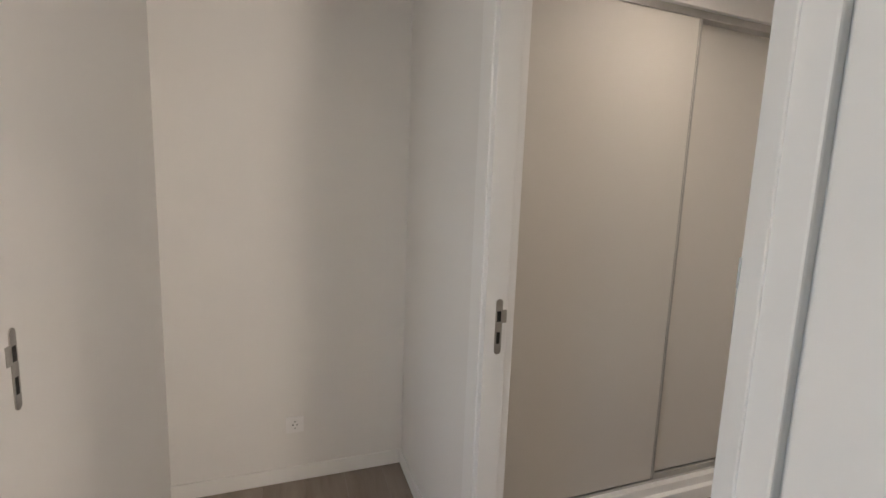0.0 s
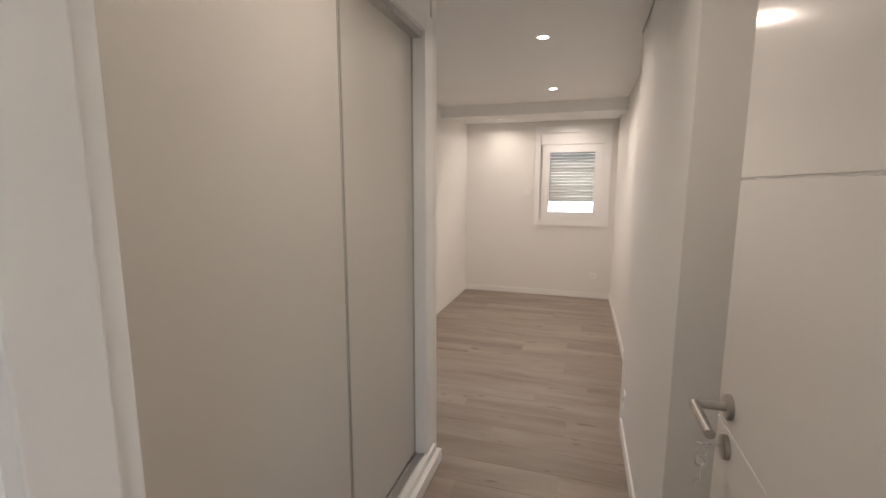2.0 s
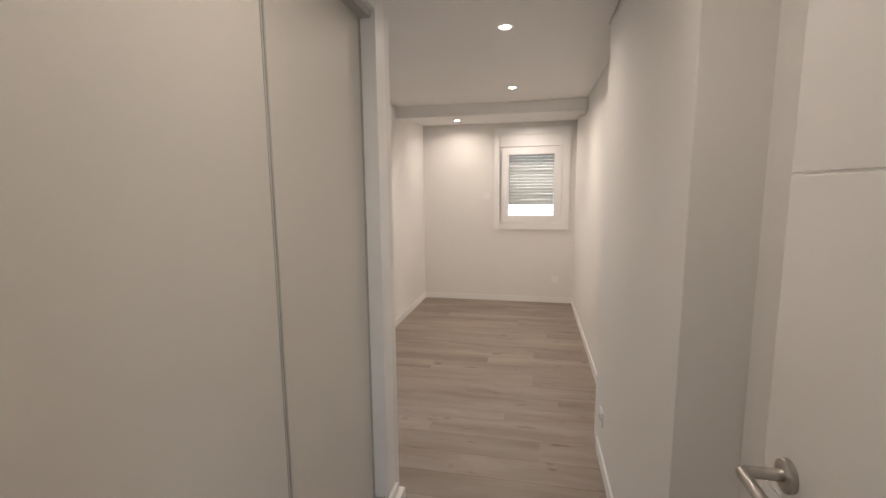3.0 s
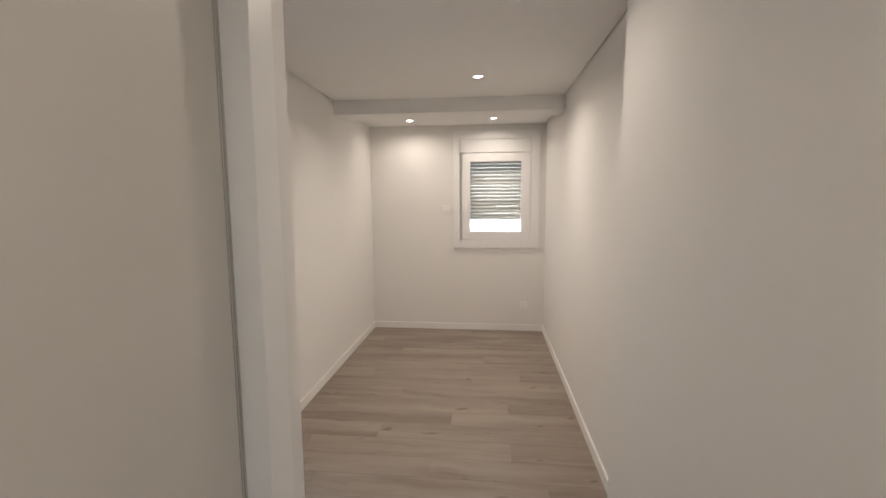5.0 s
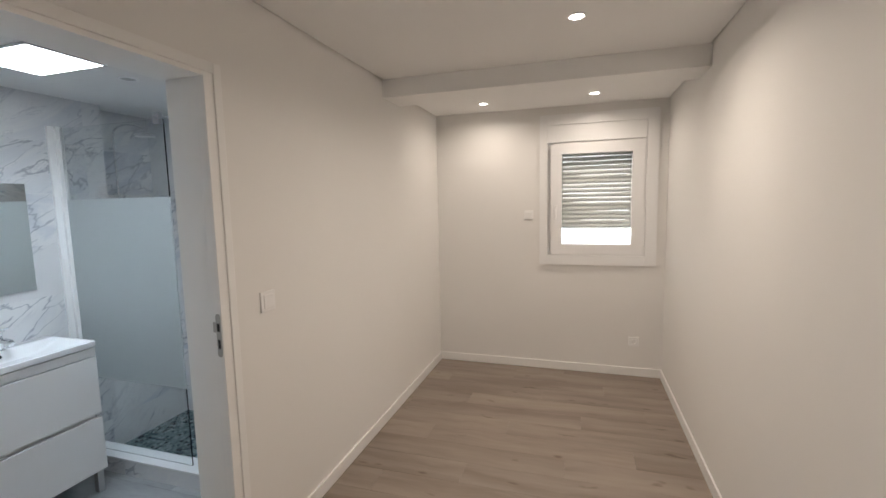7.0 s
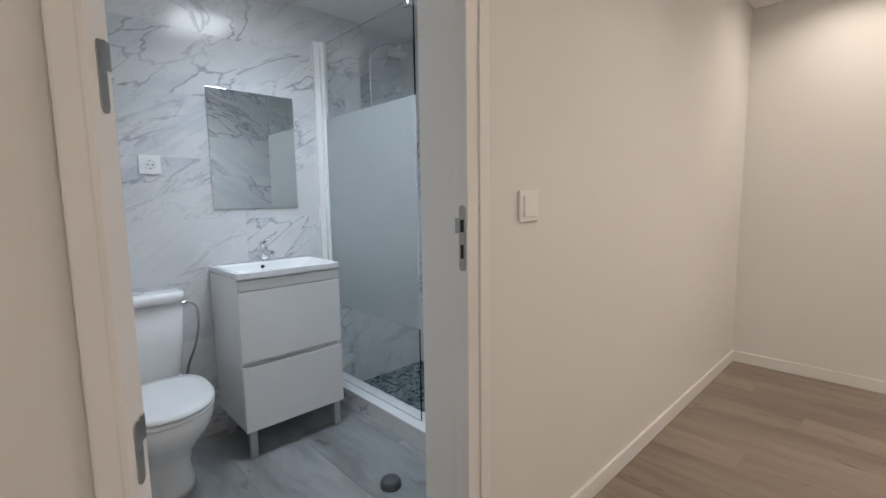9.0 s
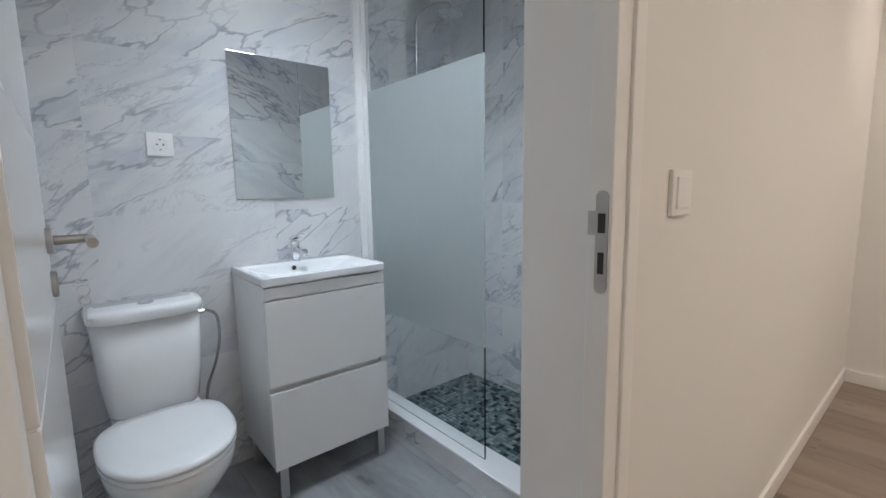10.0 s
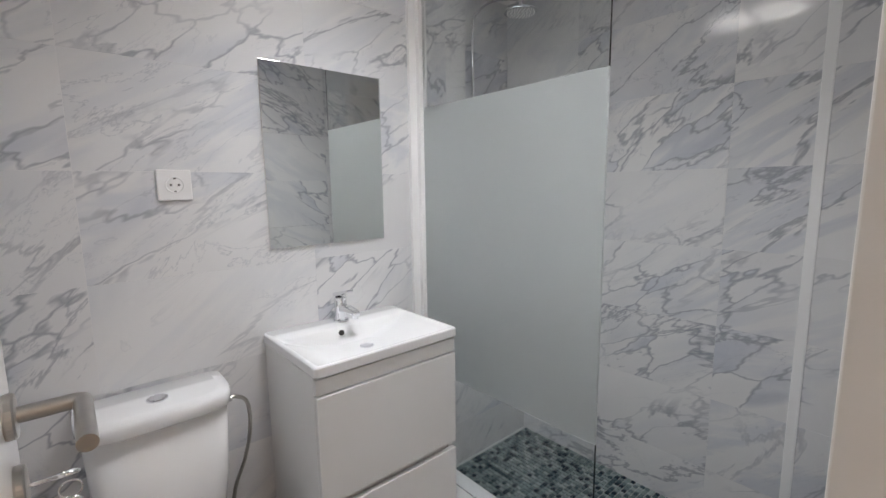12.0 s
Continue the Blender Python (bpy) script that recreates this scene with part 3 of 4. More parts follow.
# ---- window ----
window = empty("window_1", (6.60, 0.55, 0.98), "white plastic window with a half-lowered roller shutter", "window")
tagged(window, kind="structure")
TX = 6.588
own(window,
    boxes("casing", [((TX, 0.073, 0.978), (6.610, 0.163, 2.290)), ((TX, 0.970, 0.978), (6.610, 1.036, 2.290)), ((TX, 0.163, 0.978), (6.610, 0.970, 1.063)), ((TX, 0.163, 2.203), (6.610, 0.970, 2.290))], PVC, bevel=0.0006),
    boxes("shutter_box", [((6.603, 0.163, 2.055), (6.70, 0.970, 2.203))], PVC, bevel=0.003),
    boxes("frame", [((6.606, 0.160, 1.05), (6.685, 0.200, 2.053)), ((6.640, 0.925, 1.05), (6.685, 0.980, 2.053)), ((6.606, 0.200, 1.05), (6.685, 0.925, 1.10)), ((6.620, 0.200, 2.01), (6.685, 0.925, 2.053))], PVC, bevel=0.001),
    boxes("sash", [((6.595, 0.178, 1.077), (6.660, 0.272, 2.024)), ((6.595, 0.846, 1.077), (6.660, 0.938, 2.024)), ((6.595, 0.272, 1.077), (6.660, 0.846, 1.162)), ((6.595, 0.272, 1.950), (6.660, 0.846, 2.024))], PVC, bevel=0.0008),
    boxes("hinge", [((6.586, 0.166, 1.90), (6.600, 0.178, 2.00)), ((6.586, 0.166, 1.075), (6.600, 0.180, 1.15))], PVC, bevel=0.003),
    boxes("handle", [((6.588, 0.884, 1.43), (6.596, 0.910, 1.51)), ((6.560, 0.889, 1.455), (6.590, 0.905, 1.475)), ((6.556, 0.889, 1.38), (6.570, 0.905, 1.475))], PVC, bevel=0.004))
pane = boxes("pane", [((6.625, 0.268, 1.158), (6.631, 0.850, 1.954))], GLASS)
pane.visible_shadow = False
own(window, pane)
shutter = empty("roller_shutter", (6.72, 0.55, 1.30), "grey-white slatted roller shutter lowered over most of the window", "roller shutter")
pitch, z, row = 0.040, 1.295, 0
rng = random.Random(4)
open_rows = {1: (0.30, 0.68), 3: (0.27, 0.55), 5: (0.27, 0.74), 6: (0.25, 0.86), 7: (0.25, 0.86), 8: (0.25, 0.86), 9: (0.25, 0.86), 11: (0.28, 0.70), 12: (0.25, 0.86), 13: (0.25, 0.86), 14: (0.25, 0.86), 15: (0.25, 0.86)}
while z < 2.05:
    bm = bmesh.new()
    prof = [(6.712 - 0.006 * math.sin(math.pi * k / 6), z + 0.0345 * k / 6) for k in range(7)]
    ring = prof + [(x + 0.008, h) for x, h in reversed(prof)]
    loft(bm, [[(x, y, h) for x, h in ring] for y in (0.19, 0.94)])
    if row in open_rows:
        a, b = open_rows[row]
        y = a
        add_box(bm, (6.712, 0.19, z + 0.0345), (6.717, a, z + pitch))
        add_box(bm, (6.712, b, z + 0.0345), (6.717, 0.94, z + pitch))
        while y < b:
            add_box(bm, (6.712, y, z + 0.0345), (6.717, min(b, y + 0.0140 + 0.003 * rng.random()), z + pitch))
            y += 0.0225
    else:
        add_box(bm, (6.712, 0.19, z + 0.0345), (6.717, 0.94, z + pitch))
    own(shutter, finish("slat", bm, SLAT))
    z, row = z + pitch, row + 1
for y in (0.165, 0.935):
    own(shutter, boxes("guide_rail", [((6.695, y, 1.05), (6.735, y + 0.030, 2.06))], PVC))


# ---- switches and sockets ----
def wall_plate(name, at, out, label, socket, size=0.082):
    out = Vector(out)
    side = Vector((0, 0, 1)).cross(out)
    m = Matrix((side, Vector((0, 0, 1)), out)).transposed().to_4x4()
    m.translation = at
    base = empty(name, at, label, "socket" if socket else "switch", "wall sockets" if socket else "wall switches")
    h = size / 2
    bm = bmesh.new()
    add_box(bm, (-h, -h, 0), (h, h, 0.009))
    bm.transform(m)
    made = [finish("plate", bm, PLASTIC, bevel=0.003)]
    bm = bmesh.new()
    if socket:
        lathe(bm, [(0.023, 0.009), (0.023, 0.0115), (0.0205, 0.0118), (0.0195, 0.0095)], m, 28)
        made.append(finish("well", bm, PLASTIC))
        # solid dark pins; the pin holes' shade is in the colour
        for x in (-0.0095, 0.0095):
            bm = bmesh.new()
            lathe(bm, [(0.0028, 0.0), (0.0028, 0.0125)], m @ Matrix.Translation((x, 0, 0)), 12)
            made.append(finish("pin_hole", bm, HOLE))
        for y in (-0.0185, 0.0155):
            bm = bmesh.new()
            add_box(bm, (-0.0025, y, 0.0), (0.0025, y + 0.003, 0.0128))
            bm.transform(m)
            made.append(finish("earth_clip", bm, HOLE))
    else:
        add_box(bm, (-h + 0.016, -h + 0.014, 0.006), (h - 0.016, h - 0.014, 0.013))
        bm.transform(m)
        made.append(finish("rocker", bm, PLASTIC, bevel=0.0025))
    own(base, *made)
    return base


wall_plate("light_switch", (4.135, 2.0, 1.142), (0, -1, 0), "white square light switch on the painted wall", False, 0.090)
wall_plate("shutter_switch", (6.61, 1.136, 1.422), (-1, 0, 0), "white square shutter switch beside the window", False)
wall_plate("wall_socket", (6.61, 0.229, 0.308), (-1, 0, 0), "white round-well socket on the wall below the window", True)
wall_plate("wall_socket", (3.12, 0.115, 0.26), (0, 1, 0), "white socket low on the painted pier", True)
wall_plate("wall_socket", (0.134, 1.80, 0.294), (0, -1, 0), "white socket low on the hall wall", True)
wall_plate("wall_socket", (3.479, 3.507, 1.331), (0, -1, 0), "white socket on the marble tile wall", True)


# ---- ceiling lamps ----
def downlight(x, y, z, lit=True):
    base = empty("downlight", (x, y, z), "small round recessed ceiling spotlight" + (", lit warm white" if lit else ", unlit"), "ceiling lamp", "recessed spotlights")
    bm = bmesh.new()
    r = 0.043
    steps = 32
    prof = [(0.030, -0.001), (0.036, -0.006), (r, -0.004), (r + 0.002, 0.0)]
    rings = [[bm.verts.new((x + q * math.cos(a), y + q * math.sin(a), z + h)) for a in (2 * math.pi * k / steps for k in range(steps))] for q, h in prof]
    for a, b in zip(rings, rings[1:]):
        for k in range(steps):
            bm.faces.new((a[k], a[(k + 1) % steps], b[(k + 1) % steps], b[k]))
    rim = finish("rim", bm, PVC)
    bm = bmesh.new()
    lathe(bm, [(0.031, -0.003), (0.031, 0.0)], Matrix.Translation((x, y, z)))
    own(base, rim, finish("lens", bm, LED_WARM if lit else ALUMINIUM))


for x, y, z in DOWNLIGHTS:
    downlight(x, y, z)
downlight(4.23, 2.81, HB, False)
# rose added out of view to carry the warm hall fill
fill_rose = empty("hall_fill_rose", (HALL_FILL[0], HALL_FILL[1], 2.40), "white ceiling rose added over the unseen warm hall fill", "ceiling lamp")
bm = bmesh.new()
lathe(bm, [(0.05, 2.40), (0.05, 2.39), (0.022, 2.385), (0.020, 2.345), (0.016, 2.343)], Matrix.Translation((HALL_FILL[0], HALL_FILL[1], 0)), 24)
own(fill_rose, finish("holder", bm, PLASTIC))
led = empty("ceiling_panel_lamp", (3.888, 2.893, HB), "square flush ceiling panel lamp, lit cool white", "ceiling lamp")
LX0, LX1, LY0, LY1 = 3.745, 4.031, 2.690, 3.096
own(led, boxes("rim", [((LX0 - 0.010, LY0 - 0.010, HB - 0.009), (LX1 + 0.010, LY0, HB)), ((LX0 - 0.010, LY1, HB - 0.009), (LX1 + 0.010, LY1 + 0.010, HB)), ((LX0 - 0.010, LY0, HB - 0.009), (LX0, LY1, HB)), ((LX1, LY0, HB - 0.009), (LX1 + 0.010, LY1, HB))], ALUMINIUM, bevel=0.002),
    boxes("diffuser", [((LX0, LY0, HB - 0.007), (LX1, LY1, HB))], LED_COOL))


# ---- bathroom things ----
FZ = 0.030
mirror = empty("mirror", (3.93, 3.50, 1.13), "plain frameless rectangular mirror on the tile wall", "mirror")
own(mirror, boxes("glass", [((3.721, 3.500, 1.131), (4.143, 3.5055, 1.700))], MIRROR, bevel=0.0012))

vanity = empty("vanity_unit", (3.93, 3.32, FZ), "glossy white vanity unit with two drawers on short legs", "vanity unit")
VX0, VX1, VY0, VY1 = 3.684, 4.163, 3.135, 3.503
own(vanity,
    boxes("body", [((VX0, VY0 + 0.019, 0.165), (VX0 + 0.018, VY1, 0.834)), ((VX1 - 0.018, VY0 + 0.019, 0.165), (VX1, VY1, 0.834)), ((VX0 + 0.018, VY0 + 0.03, 0.165), (VX1 - 0.018, VY1, 0.183)), ((VX0 + 0.018, VY0 + 0.036, 0.183), (VX1 - 0.018, VY1, 0.785))], GLOSS, bevel=0.0015),
    boxes("top_rail", [((VX0, VY0 + 0.003, 0.788), (VX1, VY0 + 0.0185, 0.831))], GLOSS, bevel=0.002),
    boxes("pull_rail", [((VX0 + 0.0185, VY0 + 0.026, 0.430), (VX1 - 0.0185, VY0 + 0.034, 0.495))], GLOSS, bevel=0.001),
    boxes("drawer", [((VX0, VY0, 0.160), (VX1, VY0 + 0.018, 0.451))], GLOSS, bevel=0.003),
    boxes("drawer", [((VX0, VY0, 0.473), (VX1, VY0 + 0.018, 0.783))], GLOSS, bevel=0.003),
    boxes("leg", [((VX0 + 0.02, VY0 + 0.022, FZ), (VX0 + 0.052, VY0 + 0.054, 0.165))], ALUMINIUM, bevel=0.002),
    boxes("leg", [((VX1 - 0.042, VY0 + 0.022, FZ), (VX1 - 0.010, VY0 + 0.054, 0.165))], ALUMINIUM, bevel=0.002),
    boxes("leg", [((VX0 + 0.02, VY1 - 0.06, FZ), (VX0 + 0.052, VY1 - 0.028, 0.165))], ALUMINIUM, bevel=0.002),
    boxes("leg", [((VX1 - 0.042, VY1 - 0.06, FZ), (VX1 - 0.010, VY1 - 0.028, 0.165))], ALUMINIUM, bevel=0.002))


def rounded_ring(x0, x1, y0, y1, r, z, n=6):
    out = []
    for cx, cy, a0 in ((x1 - r, y1 - r, 0), (x0 + r, y1 - r, 90), (x0 + r, y0 + r, 180), (x1 - r, y0 + r, 270)):
        for k in range(n + 1):
            a = radians(a0 + 90 * k / n)
            out.append((cx + r * math.cos(a), cy + r * math.sin(a), z))
    return out


basin = empty("washbasin", (3.93, 3.32, 0.80), "white ceramic washbasin with a shallow bowl on the vanity", "washbasin")
bm = bmesh.new()
bx0, bx1, by0, by1 = VX0 - 0.004, VX1 + 0.004, VY0 - 0.006, 3.505
loft(bm, [rounded_ring(bx0 + 0.030, bx1 - 0.030, by0 + 0.050, by1 - 0.03, 0.010, 0.800), rounded_ring(bx0 + 0.030, bx1 - 0.030, by0 + 0.050, by1 - 0.03, 0.010, 0.836), rounded_ring(bx0 + 0.005, bx1 - 0.005, by0 + 0.004, by1, 0.010, 0.837), rounded_ring(bx0, bx1, by0, by1, 0.012, 0.841), rounded_ring(bx0, bx1, by0, by1, 0.012, 0.864), rounded_ring(bx0 + 0.004, bx1 - 0.004, by0 + 0.004, by1 - 0.002, 0.012, 0.868),
          rounded_ring(bx0 + 0.012, bx1 - 0.012, by0 + 0.012, by1 - 0.100, 0.014, 0.868), rounded_ring(bx0 + 0.020, bx1 - 0.020, by0 + 0.020, by1 - 0.106, 0.018, 0.861), rounded_ring(bx0 + 0.10, bx1 - 0.10, by0 + 0.060, by1 - 0.122, 0.03, 0.832), rounded_ring(bx0 + 0.17, bx1 - 0.17, by0 + 0.11, by1 - 0.15, 0.03, 0.822)])
bowl = finish("bowl", bm, CERAMIC, bevel=0.0)
for p in bowl.data.polygons:
    p.use_smooth = len(p.vertices) == 4 and p.normal.z > 0.15
bm = bmesh.new()
# dark disc that paints the shade of the overflow
lathe(bm, [(0.009, 0.0), (0.009, 0.004)], pose(3.892, by1 - 0.1155, 0.848, 62, 0, 0), 20)
own(basin, bowl, finish("overflow_hole", bm, HOLE))
bm = bmesh.new()
lathe(bm, [(0.022, 0.0), (0.022, 0.003), (0.012, 0.004)], Matrix.Translation((3.926, 3.29, 0.8225)), 24)
own(basin, finish("drain", bm, CHROME))

tap = empty("mixer_tap", (3.926, 3.452, 0.868), "chrome single-lever mixer tap on the basin", "tap")
bm = bmesh.new()
lathe(bm, [(0.026, 0.0), (0.026, 0.006), (0.021, 0.010), (0.020, 0.075), (0.021, 0.082), (0.018, 0.086)], Matrix.Translation((3.926, 3.452, 0.867)))
body = finish("body", bm, CHROME)
bm = bmesh.new()
loft(bm, [[(3.926 + sx * w, y, zz + 0.011 + sz * h) for sx, sz in ((-1, -1), (1, -1), (1, 1), (-1, 1))] for y, zz, w, h in ((3.45, 0.905, 0.015, 0.013), (3.40, 0.909, 0.014, 0.010), (3.355, 0.906, 0.013, 0.008), (3.343, 0.901, 0.012, 0.007))])
spout = finish("spout", bm, CHROME, bevel=0.004)
bm = bmesh.new()
lathe(bm, [(0.011, 0.0), (0.011, 0.014)], Matrix.Translation((3.926, 3.356, 0.897)), 20)
nozzle = finish("nozzle", bm, CHROME)
bm = bmesh.new()
loft(bm, [[(3.926 + sx * w, y, zz + 0.011 + sz * h) for sx, sz in ((-1, -1), (1, -1), (1, 1), (-1, 1))] for y, zz, w, h in ((3.474, 0.948, 0.017, 0.006), (3.43, 0.958, 0.017, 0.007), (3.385, 0.972, 0.014, 0.004))])
own(tap, body, spout, nozzle, finish("lever", bm, CHROME, bevel=0.003))

# toilet
toilet = empty("toilet", (3.377, 3.2, FZ), "white ceramic close-coupled toilet with a closed lid", "toilet")
TC = 3.377


def oval(cy, half, front, back, z, n=44, power=2.3):
    """An egg-shaped ring: round towards the front, squarer behind."""
    out = []
    for k in range(n):
        a = 2 * math.pi * k / n
        c, s_ = math.cos(a), math.sin(a)
        p = power if s_ < 0 else 3.2
        x = half * math.copysign(abs(c) ** (2 / p), c)
        y = (front if s_ < 0 else back) * math.copysign(abs(s_) ** (2 / p), s_)
        out.append((TC + x, cy + y, z))
    return out


bm = bmesh.new()
loft(bm, [oval(3.22, 0.112, 0.15, 0.19, FZ), oval(3.22, 0.110, 0.15, 0.19, 0.06), oval(3.22, 0.100, 0.13, 0.19, 0.14), oval(3.20, 0.112, 0.15, 0.20, 0.21), oval(3.18, 0.145, 0.20, 0.20, 0.28), oval(3.165, 0.170, 0.235, 0.20, 0.34), oval(3.16, 0.176, 0.245, 0.20, 0.385), oval(3.16, 0.172, 0.24, 0.19, 0.395)])
pan = finish("bowl", bm, CERAMIC, smooth=True)
bm = bmesh.new()
loft(bm, [oval(3.165, 0.176, 0.25, 0.16, 0.398), oval(3.165, 0.181, 0.257, 0.165, 0.402), oval(3.165, 0.181, 0.257, 0.165, 0.412), oval(3.165, 0.176, 0.25, 0.16, 0.415)])
seat = finish("seat", bm, CERAMIC, smooth=True)
bm = bmesh.new()
loft(bm, [oval(3.165, 0.176, 0.25, 0.16, 0.417), oval(3.165, 0.182, 0.259, 0.166, 0.421), oval(3.165, 0.182, 0.259, 0.166, 0.430), oval(3.165, 0.172, 0.245, 0.155, 0.438), oval(3.165, 0.12, 0.18, 0.11, 0.442)])
lid = finish("lid", bm, CERAMIC, smooth=True)
bm = bmesh.new()
loft(bm, [rounded_ring(TC - 0.12, TC + 0.12, 3.30, 3.495, 0.03, 0.335), rounded_ring(TC - 0.13, TC + 0.13, 3.28, 3.495, 0.03, 0.40), rounded_ring(TC - 0.13, TC + 0.13, 3.30, 3.495, 0.03, 0.415)])
shelf = finish("shelf", bm, CERAMIC, smooth=False, bevel=0.0)


def tank_ring(half, front, z, n=30):
    """A cistern's outline: bowed front, flat back."""
    out = []
    for k in range(n + 1):
        a = math.pi + math.pi * k / n
        c, s_ = math.cos(a), math.sin(a)
        out.append((TC + half * math.copysign(abs(c) ** 0.42, c), 3.455 + (front - 3.455) * (abs(s_) ** 0.55), z))
    return out + [(TC + half, 3.50, z), (TC - half, 3.50, z)]


bm = bmesh.new()
loft(bm, [tank_ring(0.125, 3.365, 0.405), tank_ring(0.138, 3.345, 0.43), tank_ring(0.152, 3.330, 0.55), tank_ring(0.160, 3.322, 0.745)])
tank = finish("cistern", bm, CERAMIC, smooth=True)
bm = bmesh.new()
loft(bm, [tank_ring(0.162, 3.318, 0.748), tank_ring(0.169, 3.310, 0.753), tank_ring(0.170, 3.309, 0.776), tank_ring(0.166, 3.314, 0.786), tank_ring(0.14, 3.345, 0.791)])
tank_lid = finish("cistern_lid", bm, CERAMIC, smooth=True)
bm = bmesh.new()
lathe(bm, [(0.024, 0.0), (0.024, 0.004), (0.021, 0.006), (0.019, 0.004), (0.0185, 0.0065), (0.003, 0.007)], Matrix.Translation((TC, 3.40, 0.790)))
own(toilet, pan, seat, lid, shelf, tank, tank_lid, finish("flush_button", bm, CHROME))
hose = empty("water_hose", (3.60, 3.49, 0.30), "braided steel water hose beside the cistern", "hose")
own(hose, tube("hose", curve_points([(3.535, 3.43, 0.722), (3.570, 3.43, 0.722), (3.600, 3.435, 0.690), (3.606, 3.45, 0.600), (3.590, 3.47, 0.50), (3.558, 3.485, 0.40), (3.545, 3.49, 0.28)]), 0.0055, STEEL),
    tube("nut", [(3.530, 3.43, 0.722), (3.556, 3.43, 0.722)], 0.009, CHROME), tube("valve", [(3.545, 3.505, 0.28), (3.545, 3.47, 0.28)], 0.011, CHROME))

structure(boxes("trim_threshold", [((3.141, 1.992, -0.005), (3.870, 2.012, 0.033))], ALUMINIUM, bevel=0.003), "slim metal threshold strip", "threshold")

# door stop on the floor
stop = empty("door_stop", (4.03, 2.57, FZ), "short round grey rubber stop on the floor", "door stop")
bm = bmesh.new()
lathe(bm, [(0.042, 0.0), (0.043, 0.006), (0.040, 0.022), (0.034, 0.030), (0.02, 0.033)], Matrix.Translation((4.03, 2.57, FZ)))
own(stop, finish("body", bm, RUBBER))

# shower: kerb, glass, bar, head
CX0, CX1, CZ = 4.275, 4.395, 0.130
kerb = structure(boxes("shower_kerb", [((CX0 + 0.010, 2.19, 0.018), (CX1, 3.521, CZ - 0.012))], GROUT), "marble-tiled shower kerb with a white top", "shower kerb")
structure(boxes("trim_kerb", [((CX0 + 0.001, 2.19, CZ - 0.012), (CX1 + 0.004, 3.507, CZ))], CERAMIC, bevel=0.003), "white polished kerb top", "kerb top")
structure(boxes("shower_base", [((CX1, 2.172, 0.0), (5.011, 3.521, 0.040))], MOSAIC_GROUT), "mosaic shower floor with pale grout", "shower floor")
screen = empty("shower_screen", (4.33, 3.1, CZ), "fixed glass shower screen with an etched middle band", "shower screen")
GX0, GX1, GY0, GY1 = 4.326, 4.334, 2.725, 3.490
panes = [boxes("clear_pane", [((GX0, GY0, CZ + 0.002), (GX1, GY1, 0.575))], GLASS), boxes("etched_pane", [((GX0, GY0, 0.5755), (GX1, GY1, 1.6145))], FROST), boxes("clear_pane", [((GX0, GY0, 1.615), (GX1, GY1, 2.010))], GLASS)]
for p in panes:
    p.visible_shadow = False
own(screen, *panes, boxes("wall_profile", [((4.272, 3.492, CZ), (4.303, 3.507, 2.02)), ((4.303, 3.474, CZ), (4.322, 3.507, 2.02)), ((4.322, 3.491, CZ), (4.338, 3.507, 2.02)), ((4.338, 3.474, CZ), (4.345, 3.507, 2.02))], PVC, bevel=0.0015))
structure(boxes("trim_shower", [((4.993, 2.382, 0.04), (5.001, 2.412, 2.18))], PVC, bevel=0.002), "white upright strip on the tile wall", "wall trim")
bar = empty("support_bar", (4.33, 2.75, 2.0), "slim chrome bar that steadies the shower screen", "support bar")
own(bar, tube("rod", [(4.33, 2.76, 2.03), (4.998, 2.76, 2.03)], 0.008, CHROME), boxes("clamp", [((4.316, 2.742, 1.985), (4.344, 2.778, 2.045))], CHROME, bevel=0.003))
RX, RY = 4.715, 3.600
shower = empty("overhead_shower", (RX, RY, 1.50), "chrome shower column with a round overhead rose", "shower")
hx, hy, hz = 4.737, 3.345, 2.012
bm = bmesh.new()
lathe(bm, [(0.066, 0.0), (0.068, 0.003), (0.065, 0.008), (0.03, 0.016), (0.014, 0.030)], Matrix.Translation((hx, hy, hz)), 40)
disc = finish("head", bm, CHROME)
bm = bmesh.new()
for ring_r, n in ((0.012, 6), (0.026, 12), (0.040, 18), (0.054, 24)):
    for k in range(n):
        a = 2 * math.pi * k / n
        lathe(bm, [(0.0022, -0.003), (0.0026, 0.0)], Matrix.Translation((hx + ring_r * math.cos(a), hy + ring_r * math.sin(a), hz)), 6)
own(shower, disc, tagged(finish("nozzles", bm, PLASTIC), kind="stuff"),
    tube("riser", curve_points([(RX, RY, 1.58), (RX, RY, 1.80), (RX, RY, 2.02), (RX, RY - 0.03, 2.075), (RX + 0.005, RY - 0.12, 2.095), (hx, hy + 0.02, 2.07), (hx, hy, 2.035)], 8), 0.006, CHROME, resolution=4),
    tube("wall_clamp", [(RX, 3.640, 1.95), (RX, RY, 1.95)], 0.007, CHROME),
    tube("mixer_body", [(RX - 0.075, RY - 0.005, 1.585), (RX + 0.075, RY - 0.005, 1.585)], 0.019, CHROME, resolution=5),
    tube("inlet", [(RX - 0.06, 3.640, 1.585), (RX - 0.06, RY, 1.585)], 0.014, CHROME), tube("inlet", [(RX + 0.06, 3.640, 1.585), (RX + 0.06, RY, 1.585)], 0.014, CHROME),
    tube("handle", [(RX, RY - 0.02, 1.60), (RX, RY - 0.06, 1.645)], 0.006, CHROME))


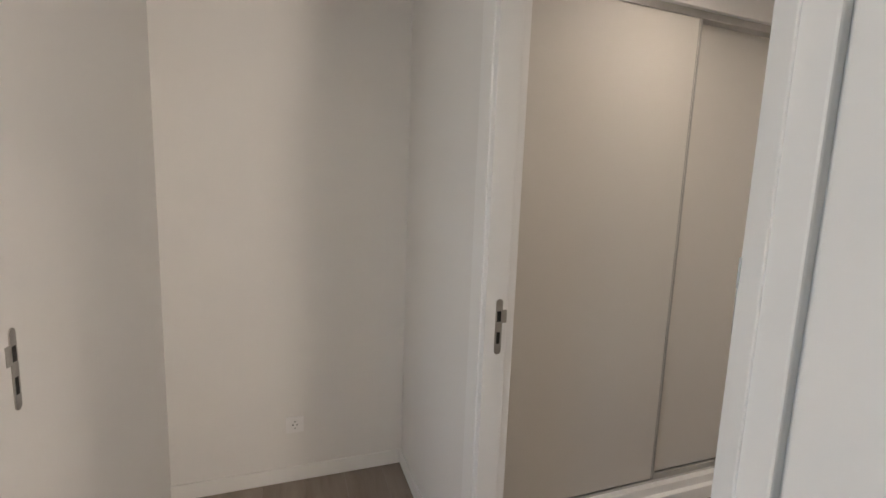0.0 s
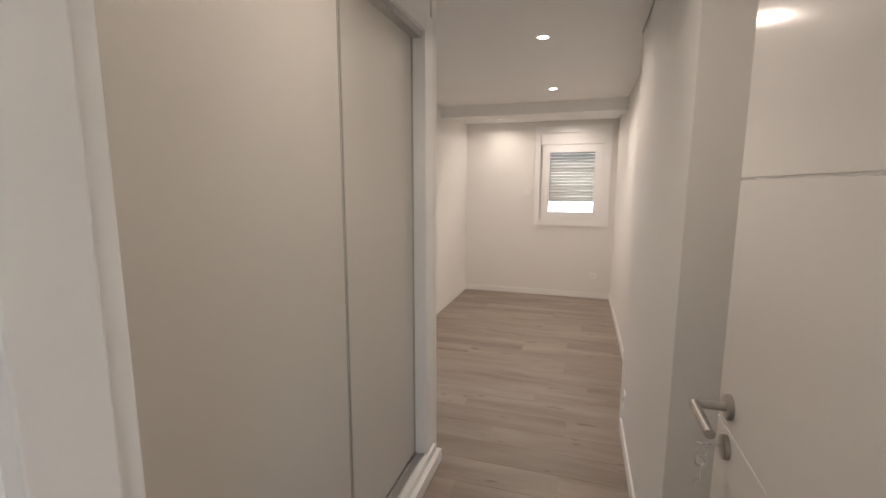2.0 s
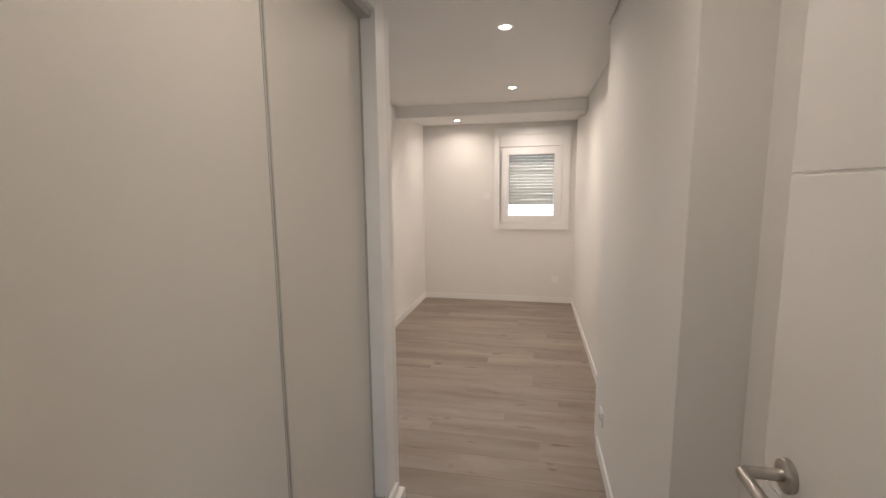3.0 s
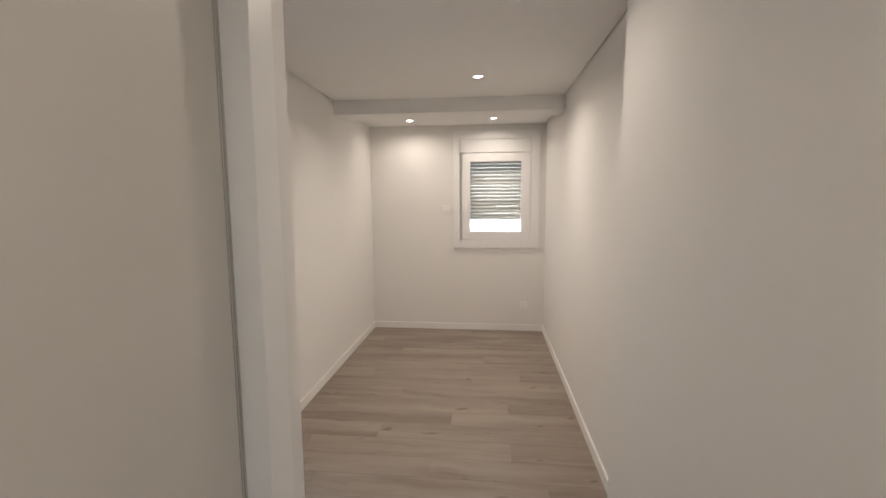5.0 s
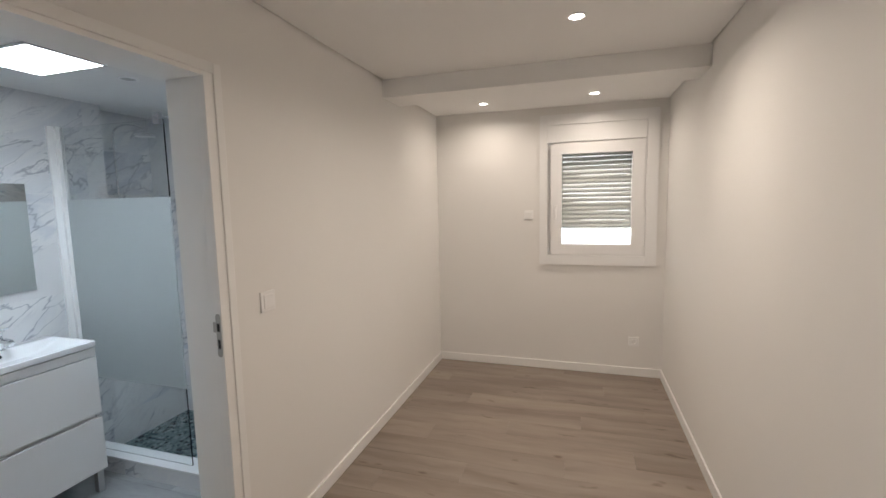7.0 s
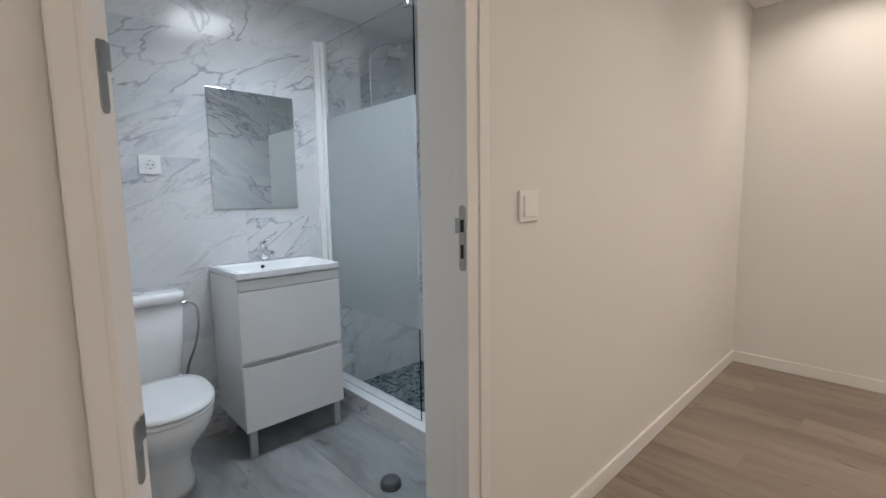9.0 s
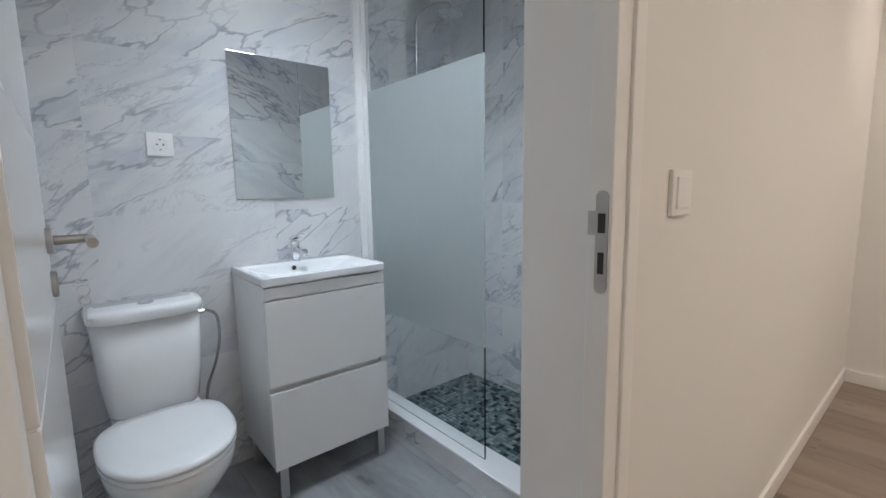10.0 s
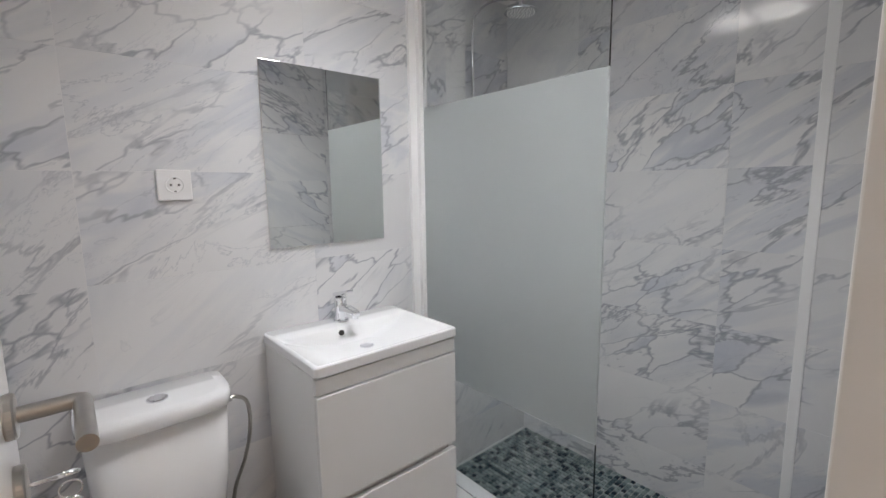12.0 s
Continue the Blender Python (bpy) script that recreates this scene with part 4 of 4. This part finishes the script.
# ---- pieces of floors and walls ----
def piece_mesh(store, key, w, h, t, mat, bevel):
    """A flat piece, w by h in local xy, t thick below z = 0, with softened edges on top."""
    if key not in store:
        bm = bmesh.new()
        ring = lambda i, z: [(i, i, z), (w - i, i, z), (w - i, h - i, z), (i, h - i, z)]
        loft(bm, [ring(0, -t), ring(0, -bevel), ring(bevel, 0)])
        bmesh.ops.recalc_face_normals(bm, faces=bm.faces)
        me = bpy.data.meshes.new("piece")
        bm.to_mesh(me)
        bm.free()
        me.materials.append(mat)
        store[key] = me
    return store[key]


def lay(name, parent, store, w, h, t, mat, bevel, m):
    ob = new(name, piece_mesh(store, (round(w, 3), round(h, 3), mat.name), round(w, 3), round(h, 3), t, mat, bevel))
    ob.matrix_world = m
    ob.parent = parent


boards = {}
PW, PL = 0.192, 1.285
rng = random.Random(11)


def lay_boards(x0, x1, y0, y1, phase):
    x, row = x0, 0
    while x < x1 - 0.01:
        w = min(PW, x1 - x)
        y = y0 - PL * ((0.37 * row + phase + 0.13 * rng.random()) % 1.0)
        while y < y1:
            a, b = max(y, y0), min(y + PL, y1)
            if b - a > 0.03:
                m = Matrix.Translation((x + w, a, 0)) @ pose(0, 0, 0, 0, 0, 90)
                lay("plank", floor, boards, b - a - 0.0006, w - 0.0006, 0.011, OAK, 0.0006, m)
            y += PL
        x, row = x + w, row + 1


lay_boards(0.735, BX1, 0.0, 2.0, 0.2)
lay_boards(0.735, 1.95, -0.055, -0.001, 0.2)
lay_boards(-0.40, 0.734, -0.60, 1.80, 0.5)

tiles = {}
TW, TH, G = 0.60, 0.283, 0.0005


def tile_wall(parent, origin, along, out, length, z0, z1, base_z, phase, holes=()):
    """Courses of wide tiles on a wall face: origin at one end, along the wall, out of it."""
    along, out, up = Vector(along), Vector(out), Vector((0, 0, 1))
    zc = base_z
    row = 0
    while zc < z1:
        a_z, b_z = max(zc, z0), min(zc + TH, z1)
        if b_z - a_z > 0.01:
            u = -TW * (phase % 1.0)
            while u < length:
                a, b = max(u, 0.0), min(u + TW, length)
                if b - a > 0.01:
                    rects = [(a, b, a_z, b_z)]
                    for ha, hb, hz0, hz1 in holes:
                        rest = []
                        for p, q, r, s_ in rects:
                            if q <= ha or p >= hb or s_ <= hz0 or r >= hz1:
                                rest.append((p, q, r, s_))
                                continue
                            rest += [k for k in ((p, min(q, ha), r, s_), (max(p, hb), q, r, s_), (max(p, ha), min(q, hb), r, hz0), (max(p, ha), min(q, hb), hz1, s_)) if k[1] - k[0] > 0.01 and k[3] - k[2] > 0.01]
                        rects = rest
                    for p, q, r, s_ in rects:
                        m = Matrix((along, up, out)).transposed().to_4x4()
                        m.translation = Vector(origin) + along * (p + G / 2) + up * (r + G / 2) + out * 0.0
                        lay("tile", parent, tiles, q - p - G, s_ - r - G, 0.011, MARBLE, 0.0002, m)
                u += TW
        zc, row = zc + TH, row + 1


# right-handed: along x up = out
tile_wall(wall_bath_back, (3.039, 3.507, 0), (1, 0, 0), (0, -1, 0), 1.972, 0.03, HB, 0.235 - TH, 0.615, [(1.541, 1.98, 1.45, 2.3)])
tile_wall(wall_bath_back, (4.58, 3.640, 0), (1, 0, 0), (0, -1, 0), 0.431, 1.45, HB, 0.235 - TH, 0.22)
tile_wall(wall_bath_east, (4.997, 3.75, 0), (0, -1, 0), (-1, 0, 0), 1.56, 0.03, HB, 0.235 - TH, 0.15)
tile_wall(wall_bath_west, (3.053, 2.19, 0), (0, 1, 0), (1, 0, 0), 1.33, 0.03, HB, 0.235 - TH, 0.6)
tile_wall(wall_north, (4.997, 2.184, 0), (-1, 0, 0), (0, 1, 0), 1.075, 0.03, HB, 0.235 - TH, 0.3)
tile_wall(kerb, (4.279, 3.507, 0), (0, -1, 0), (-1, 0, 0), 1.31, 0.03, CZ - 0.012, -0.05, 0.45)
own_floor = {}
for i, x in enumerate((3.04, 3.34, 3.64, 3.94, 4.24)):
    y = 2.0 - 0.4 * (i % 3)
    while y < 3.52:
        a, b = max(y, 2.012), min(y + 1.2, 3.508)
        w = min(0.30, 4.285 - x)
        if b - a > 0.02 and w > 0.01:
            lay("tile", bath_floor, own_floor, b - a - 0.0008, w - 0.0008, 0.011, GREY_TILE, 0.0004, Matrix.Translation((x + w, a, FZ)) @ pose(0, 0, 0, 0, 0, 90))
        y += 1.2

# mosaic: nearest pieces singly, the rest in one field
S = 0.0205
shower_base = bpy.data.objects["shower_base"]
mosaic = {}
bm = bmesh.new()
x = CX1 + 0.006
count = 0
while x + S < 5.0:
    y = 2.20
    while y + S < 3.512:
        if 2.62 < y < 3.0 and x < 4.90 and count < 300:
            lay("mosaic_piece", shower_base, mosaic, S - 0.0030, S - 0.0030, 0.006, MOSAIC_PIECE, 0.001, Matrix.Translation((x, y, 0.045)))
            count += 1
        else:
            i = S - 0.0030
            low = [bm.verts.new(p) for p in ((x, y, 0.039), (x + i, y, 0.039), (x + i, y + i, 0.039), (x, y + i, 0.039))]
            e = 0.001
            top = [bm.verts.new(p) for p in ((x + e, y + e, 0.045), (x + i - e, y + e, 0.045), (x + i - e, y + i - e, 0.045), (x + e, y + i - e, 0.045))]
            bm.faces.new(top)
            for k in range(4):
                bm.faces.new((low[k], low[(k + 1) % 4], top[(k + 1) % 4], top[k]))
        y += S
    x += S
field = finish("mosaic_field", bm, MOSAIC_FIELD, shower_base)
tagged(field, "small square blue-grey glass mosaic", kind="stuff")
